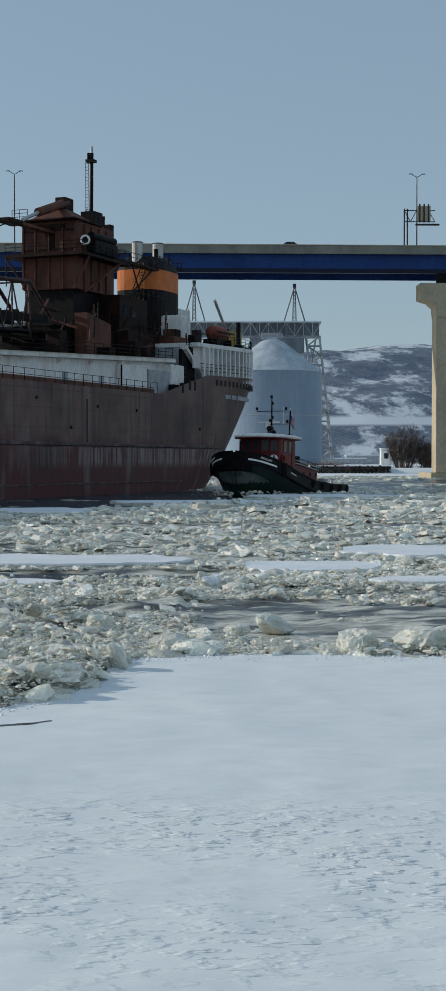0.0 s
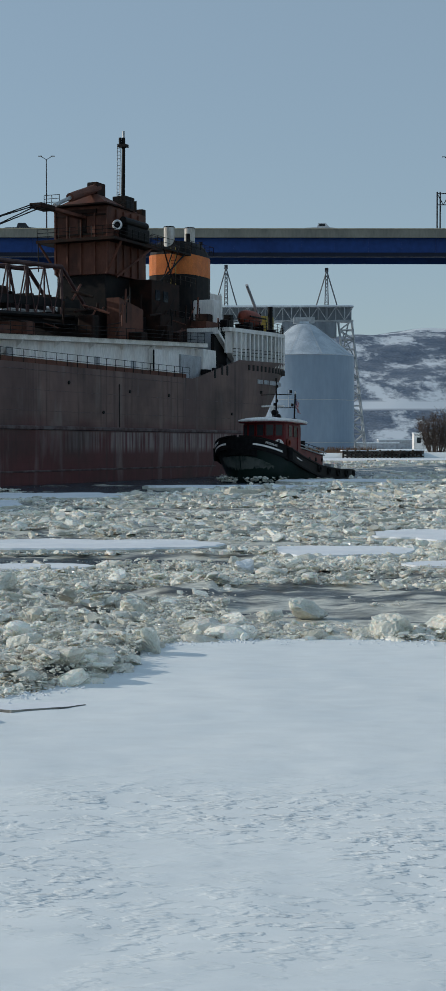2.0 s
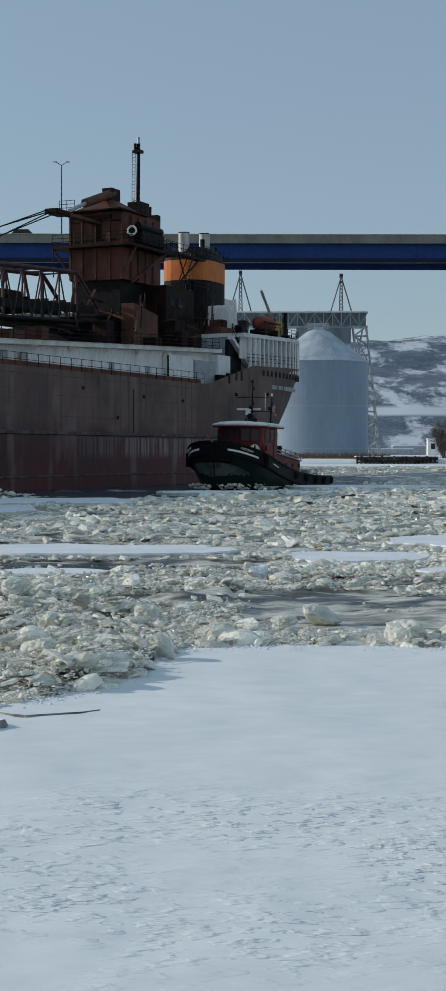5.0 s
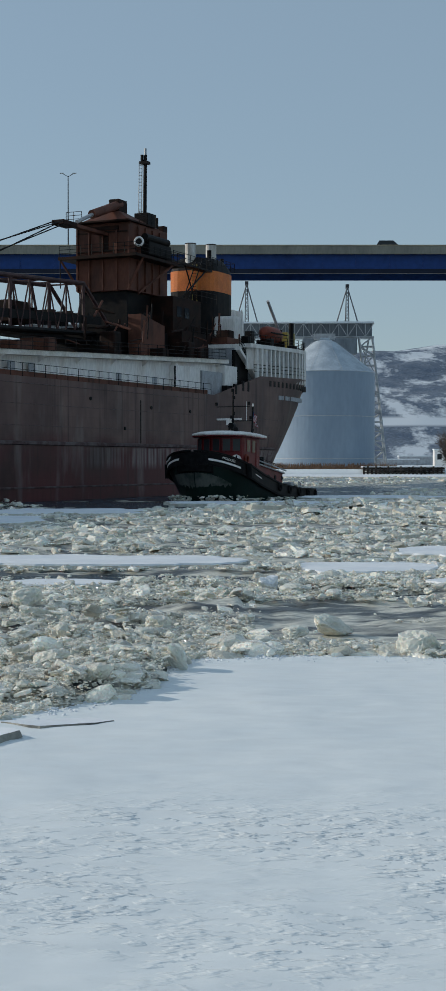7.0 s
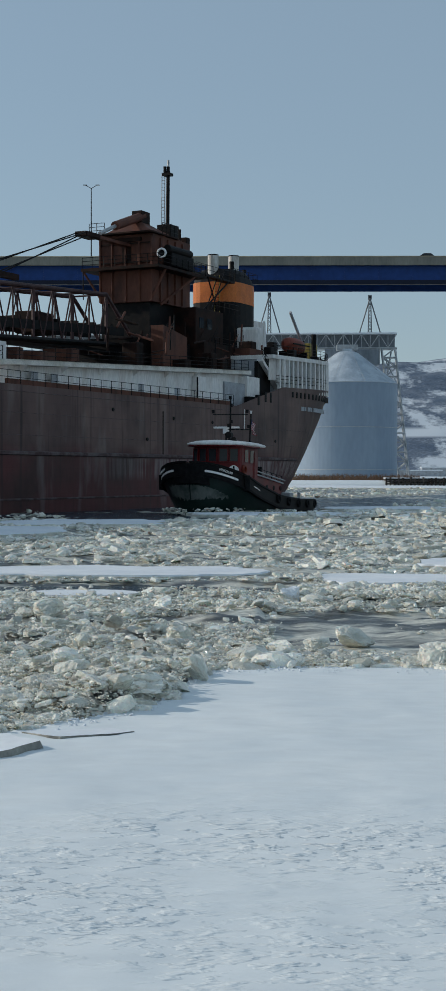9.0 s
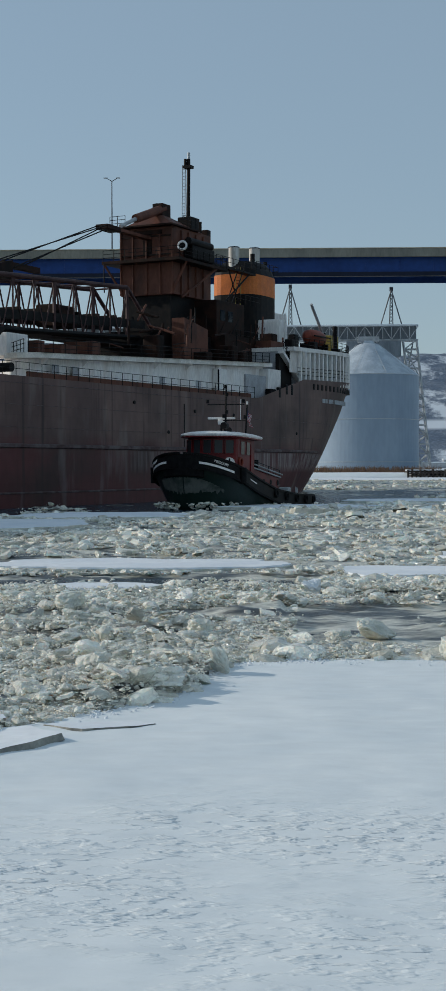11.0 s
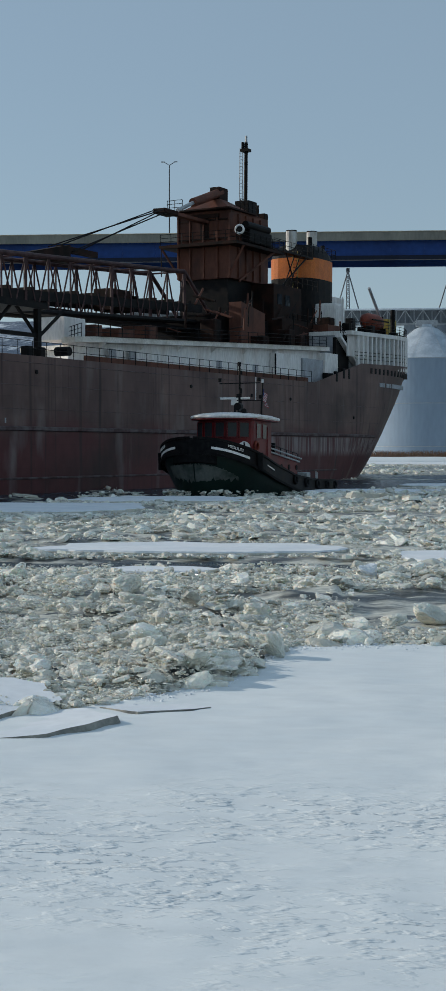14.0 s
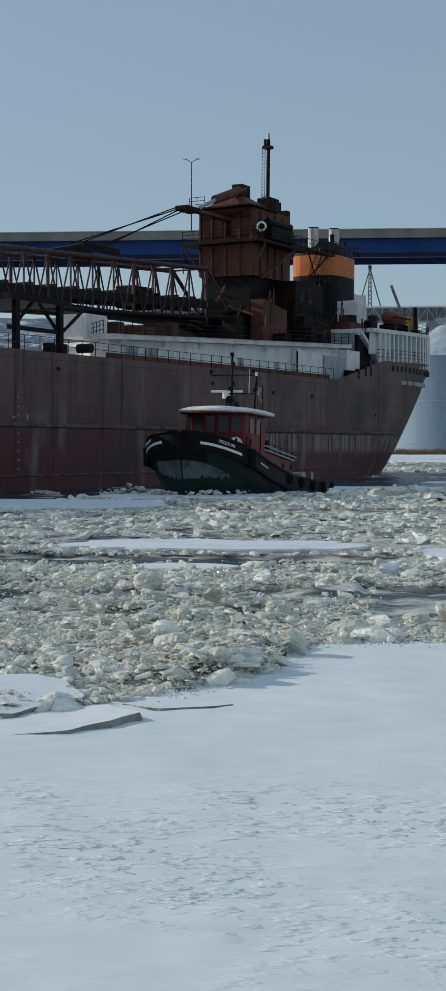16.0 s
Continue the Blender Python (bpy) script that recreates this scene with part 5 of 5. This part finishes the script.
def rail_band(name, z0, z1, proud, material, x0, x1, sides=(1, -1), label="", parent=None):
    for sd in sides:
        pts = []
        n = 60
        for i in range(n + 1):
            x = x0 + (x1 - x0) * (0.5 - 0.5 * math.cos(math.pi * i / n))
            pts.append((x, sd * (tug_half(x) + 0.01), tug_rail(x)))
        nr = []
        for i, (x, y, z) in enumerate(pts):
            a, b = pts[max(0, i - 1)], pts[min(n, i + 1)]
            t = Vector((b[0] - a[0], b[1] - a[1], 0)).normalized()
            o = Vector((t.y, -t.x, 0)) * (-sd if t.x > 0 else sd)
            if o.y * sd < 0:
                o = -o
            nr.append([(x, y, z + z0), (x + o.x * proud, y + o.y * proud, z + z0), (x + o.x * proud, y + o.y * proud, z + z1), (x, y, z + z1)])
        part(name, loft(nr), material, parent or tug_hull, label)


rail_band("bulwark_band", -0.85, 0.0, 0.05, BLACK, -15.2, 7.098)
rail_band("cap_rail", 0.0, 0.12, 0.14, BLACK, -15.25, 7.098)
rail_band("rubbing_band", -1.02, -0.86, 0.14, RUBBER, -15.2, 7.09)
rail_band("white_stripe", -0.62, -0.46, 0.065, WHITE, 4.9, 6.85, label="white name stripe")
rail_band("white_stripe", -0.42, -0.34, 0.065, WHITE, 1.3, 2.6)
# bow pad and the round shoulder fenders
pts = [(7.1 - 0.42 * (j / 6) ** 2, 1.45 * j / 6) for j in range(-6, 7)]
bm = bmesh.new()
loft([[(x - 0.45, y, tug_rail(x) - 1.62), (x + 0.02, y * 1.03, tug_rail(x) - 1.5), (x + 0.12, y * 1.04, tug_rail(x) - 0.12), (x - 0.1, y, tug_rail(x) - 0.02)] for x, y in pts], bm)
part("bow_fender", bm, RUBBER, tug_hull, "thick black rubber bow pad")
for sd in (1, -1):
    part("shoulder_fender", rod((4.0, sd * (tug_half(4.0) + 0.12), tug_rail(4.0) - 1.05), (4.1, sd * (tug_half(4.1) + 0.14), tug_rail(4.1) + 0.06), 0.27, n=12), RUBBER, tug_hull, "hanging black rubber roller fender")
# name in white letters on the black band, both bows


def writing(text, size, m, material, parent, name):
    cu = bpy.data.curves.new(name, "FONT")
    cu.body, cu.size, cu.extrude, cu.align_x, cu.align_y = text, size, 0.008, "CENTER", "CENTER"
    ob = new(name, cu)
    me = bpy.data.meshes.new_from_object(ob)
    bpy.data.objects.remove(ob)
    me.materials.clear()
    me.materials.append(material)
    o = new(name, me)
    o.parent, o.matrix_basis = parent, m
    return o


for sd in (1, -1):
    x = 5.9
    y0, y1 = tug_half(x - 0.3), tug_half(x + 0.3)
    ang = math.degrees(math.atan2(y1 - y0, 0.6))
    slope = math.degrees(math.atan2(tug_rail(x + 0.3) - tug_rail(x - 0.3), math.hypot(y1 - y0, 0.6)))
    turn = pose(0, 0, 0, 90, 0, 180 + ang) if sd > 0 else pose(0, 0, 0, 90, 0, -ang)
    m = Matrix.Translation((x + 0.075, sd * (tug_half(x) + 0.085), tug_rail(x) - 0.24)) @ turn @ pose(0, 0, 0, 0, 0, -slope if sd > 0 else slope)
    writing("MISSOURI", 0.27, m, WHITE, tug_hull, "name_lettering")
# frozen spray on the bow and black ice guard
for sd in (1, -1):
    bm = bmesh.new()
    rg = []
    for i in range(40):
        x = 7.0999 - (1.9 if sd > 0 else 0.9) * (i / 39) ** 1.8
        back = 0.8 * max(0.0, (x - 3) / 4.1)
        b, r = tug_half(x), tug_rail(x)
        fl = tug_flare(x)
        hi = 0.76 + 0.07 * noise.noise(Vector((i * 0.8, sd, 0))) - (0.25 * (i / 39) ** 2 if sd > 0 else 0)
        lo = 0.30 + 0.14 * noise.noise(Vector((i * 0.35, sd, 5))) + 0.004 * i
        f = lambda k: (x + 0.05 - back * (1 - k * 0.75), sd * (b * fl + (b * 0.98 - b * fl) * k + 0.03), 0.25 + (r * 0.72 - 0.25) * k)
        rg.append([f(lo), f((lo + hi) / 2), f(hi)])
    loft(rg, bm, closed=False, caps=False)
    o = part("frozen_spray", bm, FROST, tug_hull, "grey frozen spray on the bow plating")
    o.modifiers.new("thick", "SOLIDIFY").thickness = 0.04
# wheelhouse, round-fronted, red with a white roof


def cabin_plan(x0, x1, w, n=12, bulge=1.1):
    pts = [(x0, -w), (x1 - bulge, -w)]
    for i in range(1, n):
        a = -math.pi / 2 + math.pi * i / n
        pts.append((x1 - bulge + bulge * math.cos(a), w * math.sin(a)))
    return pts + [(x1 - bulge, w), (x0, w)]


WB = 1.9
wheel = part("wheelhouse", prism(cabin_plan(-2.0, 2.4, 2.0), WB - 0.8, 5.35), TUGRED, tug, "red round-fronted wheelhouse")
part("roof", loft([[(x, y, z) for x, y in cabin_plan(-2.5 + d, 3.0 - d, 2.5 - d, bulge=1.5)] for d, z in ((0.06, 5.30), (0.0, 5.40), (0.05, 5.50), (0.5, 5.66), (1.2, 5.74))]), WHITE, tug, "snow-white curved wheelhouse roof")
part("roof_trim", loft([[(x, y, z) for x, y in cabin_plan(-2.45, 2.95, 2.45, bulge=1.5)] for z in (5.22, 5.31)]), TUGRED, wheel)
for sd in (1, -1):
    for x in (-0.7, 0.45):
        w = part("window", box(x - 0.33, x + 0.33, sd * 1.97, sd * 2.04, 4.05, 5.0), GLASS, wheel)
        part("frame", box(x - 0.40, x + 0.40, sd * 1.99, sd * 2.015, 3.98, 5.07), TUGRED, w)
for a in (-52, -25, 0, 25, 52):
    ca, sa = math.cos(radians(a)), math.sin(radians(a))
    nrm = Vector((ca / 1.1, sa / 2.0, 0)).normalized()
    w = part("window", box(-0.03, 0.04, -0.30, 0.30, 4.08, 5.02), GLASS, wheel)
    w.matrix_basis = pose(1.3 + 1.1 * ca, 2.0 * sa, 0, 0, 0, math.degrees(math.atan2(nrm.y, nrm.x)))
    for y0, y1, z0, z1 in ((-0.36, -0.30, 4.02, 5.08), (0.30, 0.36, 4.02, 5.08), (-0.30, 0.30, 4.02, 4.08), (-0.30, 0.30, 5.02, 5.08)):
        part("frame", box(-0.04, 0.07, y0, y1, z0, z1), TUGRED, w)
for sd in (1, -1):
    ca, sa = math.cos(radians(52)), sd * math.sin(radians(52))
    disc = part("emblem", rod((0.0, 0, 3.35), (0.05, 0, 3.35), 0.42, n=20), WHITE, wheel, "round white emblem disc")
    disc.matrix_basis = pose(1.3 + 1.1 * ca, 2.0 * sa, 0, 0, 0, math.degrees(math.atan2(sa / 2.0, ca / 1.1)))
    part("emblem_bar", box(0.045, 0.065, -0.06, 0.06, 3.0, 3.7), BLACK, disc)
    part("side_door", box(-1.95, -1.25, sd * 1.98, sd * 2.05, 2.6, 4.9), TUGRED, wheel)
    part("life_ring", torus((0.9, sd * 2.07, 3.45), (0, 1, 0), 0.33, 0.09), BOATRED, wheel, "faded orange life ring on the wheelhouse side")
# deckhouse behind, with stack
aft = part("engine_casing", prism([(-8.4, -1.7), (-2.0, -1.7), (-2.0, 1.7), (-8.4, 1.7)], 0.9, lambda x, y: 2.6 + 0.09 * (x + 8.4)), TUGRED, tug, "low dark red engine casing")
part("side_rail", rod((-2.0, 1.95, 3.45), (-8.6, 1.95, 2.85), 0.06, n=6), GALV, tug, "pale sloping handrail")
part("side_rail", rod((-2.0, -1.95, 3.45), (-8.6, -1.95, 2.85), 0.06, n=6), GALV, tug)
part("life_raft", rod((-6.2, -0.9, 2.85), (-5.0, -0.9, 2.85), 0.32, n=12), GALV, tug, "pale raft canister")
part("casing_top", prism([(-8.6, -1.85), (-1.9, -1.85), (-1.9, 1.85), (-8.6, 1.85)], lambda x, y: 2.6 + 0.09 * (x + 8.4), lambda x, y: 2.7 + 0.09 * (x + 8.4)), GALV, aft)
for x in (-8.2, -6.6, -5.0, -3.4):
    for sd in (1, -1):
        part("port_light", rod((x, sd * 1.66, 2.2), (x, sd * 1.74, 2.2), 0.2, n=12), BLACK, aft)
part("funnel", rod((-3.8, 0, 2.5), (-4.0, 0, 4.0), 0.55, n=16), BLACK, tug, "short black funnel")
part("vent", rod((-5.6, 0.8, 2.5), (-5.6, 0.8, 3.9), 0.22, n=10), BLACK, tug)
part("vent", rod((-5.6, -0.8, 2.5), (-5.6, -0.8, 3.9), 0.22, n=10), BLACK, tug)
railing(tug, [(-8.4, 1.75, 2.7), (-2.2, 1.75, 3.25)], 0.5, 1.2, BLACK, 2, 0.025)
railing(tug, [(-8.4, -1.75, 2.7), (-2.2, -1.75, 3.25)], 0.5, 1.2, BLACK, 2, 0.025)
part("winch", rod((-10.6, -0.8, 1.1), (-10.6, 0.8, 1.1), 0.5, n=14), BLACK, tug)
part("towing_bitt", box(-11.8, -11.4, -0.6, 0.6, 0.4, 1.6, bevel=0.06), BLACK, tug)
for i, x in enumerate((-14.2, -12.2, -9.8, -7.6, -5.2, -2.8)):
    for sd in (1, -1):
        part("tyre_fender", torus((x, sd * (tug_half(x) + 0.1), tug_rail(x) - 0.25), (0, 1, 0.1), 0.27, 0.12, n=16, k=6), RUBBER, tug_hull)
for i, (x, y) in enumerate(((-12.4, 1.2), (-12.7, -1.0), (-9.9, 2.0), (-9.7, -2.1))):
    part("deck_gear", box(x, x + 0.7, y - 0.35, y + 0.35, 0.3, 1.3, bevel=0.1), GALV if i == 0 else BLACK, tug)
for x, y, h, m in ((-13.2, 0.3, 1.5, GALV), (-12.0, -1.6, 1.7, WHITE), (-10.9, 1.5, 1.9, GALV), (-9.3, 0.2, 2.1, BLACK)):
    part("deck_locker", box(x, x + 0.8, y - 0.4, y + 0.4, 0.3, h, bevel=0.08), m, tug)
for sd in (1, -1):
    part("mooring_bitt", rod((5.0, sd * 0.7, 2.5), (5.0, sd * 0.7, 3.55), 0.12, n=8), BLACK, tug)
    part("door_frame", box(-2.06, -2.0, sd * 0.5 - 0.4, sd * 0.5 + 0.4, 2.6, 4.6), WHITE, wheel)
    part("rope_coil", torus((-7.2, sd * 1.1, 2.66), (0, 0, 1), 0.32, 0.09, n=14, k=6), YELLOW, tug)
railing(tug, [(-13.4, 1.6, 1.1), (-10.0, 2.6, 1.15)], 0.8, 1.1, GALV, 2, 0.025)
railing(tug, [(-13.4, -1.6, 1.1), (-10.0, -2.6, 1.15)], 0.8, 1.1, GALV, 2, 0.025)
# masts, radar, flag
mst = part("signal_mast", rod((-1.1, 0, 5.6), (-1.1, 0, 9.1), 0.10, n=8, r2=0.06), BLACK, tug, "black signal mast with yards")
part("yard", rod((-1.1, -1.5, 7.9), (-1.1, 1.5, 7.9), 0.04, n=5), BLACK, mst)
part("yard", rod((-1.1, -0.2, 6.7), (-1.1, 1.7, 6.7), 0.04, n=5), BLACK, mst)
for z, y in ((9.1, 0), (8.5, 0.1), (7.2, 0.1), (6.9, -0.1), (8.0, 1.45), (8.0, -1.45), (6.8, 1.6)):
    part("navigation_light", rod((-1.0, y, z), (-1.0, y, z + 0.26), 0.13, n=8), BLACK, mst)
part("whip_antenna", rod((-1.1, 1.2, 6.7), (-1.1, 1.2, 8.3), 0.03, n=5), WHITE, mst)
sl = part("searchlight", rod((1.3, 0.8, 6.15), (0.85, 0.8, 6.15), 0.26, n=12), BLACK, tug)
part("stand", rod((1.1, 0.8, 5.6), (1.1, 0.8, 6.0), 0.07, n=6), BLACK, sl)
part("horn", rod((1.4, 1.5, 5.62), (1.9, 1.5, 5.8), 0.10, n=8, r2=0.2), BLACK, tug)
rad = part("radar_mast", rod((-2.0, -0.7, 5.5), (-2.0, -0.7, 6.5), 0.08, n=6), BLACK, tug)
part("scanner", box(-2.12, -1.88, -1.8, 0.4, 6.85, 7.0, bevel=0.04), WHITE, rad, "white bar radar scanner")
part("radar_drum", rod((-2.0, -0.7, 6.45), (-2.0, -0.7, 6.85), 0.28, n=14), WHITE, rad)
am = part("aft_mast", rod((-5.6, -0.2, 2.5), (-6.1, -0.2, 8.3), 0.07, n=6), BLACK, tug)
part("navigation_light", box(-6.0, -5.6, -0.4, 0.0, 5.6, 6.0), BLACK, am)
part("navigation_light", rod((-6.1, -0.2, 8.3), (-6.1, -0.2, 8.55), 0.09, n=6), WHITE, am)
bm = bmesh.new()
FLX = 14
grid = [[bm.verts.new((-6.15 - 0.95 * i / FLX, -0.2 + 0.16 * math.sin(i * 0.75 + j * 0.25) * (i / FLX), 7.9 - 0.85 * j / 13 - 0.55 * (i / FLX) ** 1.3)) for j in range(14)] for i in range(FLX + 1)]
for i in range(FLX):
    for j in range(13):
        bm.faces.new((grid[i][j], grid[i + 1][j], grid[i + 1][j + 1], grid[i][j + 1]))
FLAGCLOTH = mat("flag_white_cloth", (0.55, 0.54, 0.55), 0.8, scale=3)
fl = part("flag", bm, FLAGCLOTH, am, "small striped flag hanging from the aft mast")
fl.data.materials.append(mat("flag_red_cloth", (0.35, 0.03, 0.04), 0.8, scale=3))
fl.data.materials.append(mat("flag_blue_cloth", (0.02, 0.03, 0.12), 0.8, scale=3))
for p in fl.data.polygons:
    i, j = divmod(p.index, 13)
    p.material_index = 2 if (i < 6 and j < 7) else (1 if j % 2 == 0 else 0)
fl.modifiers.new("thick", "SOLIDIFY").thickness = 0.01
# brash pushed up at the stem, moving with the tug
rngw = random.Random(8)
V, F, base = [], [], 0
for i in range(420):
    x = 7.3 - 13.0 * rngw.random() ** 1.7
    sd = rngw.choice((1, -1))
    p, fa = blob(rngw, rngw.uniform(0.05, 0.24), 0.5, 0)
    back = 0.8 * max(0.0, (x - 3) / 4.1)
    y = sd * (tug_half(min(x, 7.05)) * tug_flare(x) + rngw.uniform(0.0, 0.8))
    V.append(p + (x - back + (rngw.uniform(0, 0.6) if x > 5 else 0), y, rngw.uniform(-0.05, 0.12 + (0.25 if x > 3.5 else 0.0))))
    F.append(fa + base)
    base += len(p)
me = bpy.data.meshes.new("bow_ice")
me.from_pydata(np.concatenate(V).tolist(), [], np.concatenate(F).tolist())
me.materials.append(ICE)
wake = tagged(new("bow_ice", me), "broken ice pushed along by the tug's hull", "ice", kind="stuff")


# ---------- vehicles on the bridge ----------
def vehicle(name, body, kind, label):
    e = thing(name, pose(0, 0, 0), label, "car" if kind != "pickup" else "pickup truck", "bridge traffic")
    L, H = (5.6, 1.9) if kind == "pickup" else ((4.9, 1.75) if kind == "suv" else (4.6, 1.45))
    w = 0.92
    hood = H * 0.56
    if kind == "pickup":
        prof = [(-L / 2, 0.45), (L / 2, 0.45), (L / 2, hood * 0.95), (L / 2 - 1.3, hood + 0.05), (L / 2 - 2.0, H), (-0.5, H), (-0.75, hood + 0.05), (-L / 2, hood)]
    elif kind == "suv":
        prof = [(-L / 2, 0.4), (L / 2, 0.4), (L / 2, hood * 0.9), (L / 2 - 1.1, hood), (L / 2 - 1.9, H), (-L / 2 + 0.5, H), (-L / 2, hood)]
    else:
        prof = [(-L / 2, 0.35), (L / 2, 0.35), (L / 2, hood * 0.85), (L / 2 - 1.2, hood), (L / 2 - 2.0, H), (-L / 2 + 1.3, H), (-L / 2 + 0.4, hood), (-L / 2, hood * 0.9)]
    bm = bmesh.new()
    loft([[(x, y * (0.86 if z > hood + 0.1 else 1.0), z) for x, z in prof] for y in (-w, w)], bm)
    part("body", bm, body, e)
    xs = [p[0] for p in prof if p[1] > hood + 0.2]
    for sd in (-1, 1):
        part("side_window", box(min(xs) + 0.15, max(xs) - 0.1, sd * w * 0.90, sd * w * 0.96, hood + 0.12, H - 0.15), GLASS, e)
    for x in (-L / 2 + 0.95, L / 2 - 0.95):
        for sd in (-1, 1):
            wl = part("wheel", rod((x, sd * (w - 0.2), 0.36), (x, sd * (w + 0.03), 0.36), 0.36, n=14), RUBBER, e)
            part("rim", rod((x, sd * (w - 0.1), 0.36), (x, sd * (w + 0.045), 0.36), 0.2, n=10), GALV, wl)
    for sd in (-1, 1):
        part("headlight", box(L / 2 - 0.04, L / 2 + 0.02, sd * 0.75 - 0.15, sd * 0.75 + 0.15, hood * 0.7, hood * 0.88), GLASS, e)
    return e


# where each vehicle is level with a bearing at a time, and its speed
TRAFFIC = [
    ("sedan", CARDARK, "car", "dark grey sedan crossing the bridge", 0.0, 457, 250),
    ("pickup_truck", CARWHITE, "pickup", "silver-white pickup truck crossing the bridge", 2.0, 452, 280),
    ("pickup_truck", CARDARK, "pickup", "dark pickup truck crossing the bridge", 3.5, 387, 271),
    ("sedan", CARDARK, "car", "dark low sedan crossing the bridge", 3.5, 287, 282),
    ("suv", CARDARK, "suv", "dark sport utility vehicle crossing the bridge", 6.5, 387, 282),
    ("sedan", CARDARK, "car", "black hatchback car crossing the bridge", 8.5, 433, 241),
]
CARS = [(vehicle(n, m, k, lab), t0, (p - 684) * 262 / 2300.0, v * 262 / 2300.0) for n, m, k, lab, t0, p, v in TRAFFIC]


# ---------- everything that moves ----------
def motions():
    times = [i * 0.5 for i in range(33)]
    # tug: seconds, bearing offset of the wheelhouse, heading
    course = [(0, 3.79), (1.5, 1.89), (3.5, -0.55), (7, -4.17), (9, -5.98), (12.5, -8.9), (14.5, -10.4), (16, -11.3)]
    xs = np.polyfit([c[0] for c in course], [c[1] for c in course], 3)
    rows = []
    for t in times:
        z = 134 - 1.6 * t - 0.06 * t * t
        head = 25 - 10 * t / 16
        rows.append((t, pose(float(np.polyval(xs, t)) + 0.15, z - 0.8, 0.03 * math.sin(t * 1.7) - 0.22, 0.5 * math.sin(t * 1.1), 0.4 * math.sin(t * 1.5) - 2.0, 270 - head)))
    walk(tug, rows)
    walk(wake, [(t, pose(m.translation.x, m.translation.y, 0, 0, 0, 270 - (25 - 10 * t / 16))) for t, m in rows])
    for ob, t0, x0, v in CARS:
        walk(ob, [(t, bridge.matrix_world @ pose(x0 + v * (t - t0), 1.8, 41.02)) for t in times])


motions()
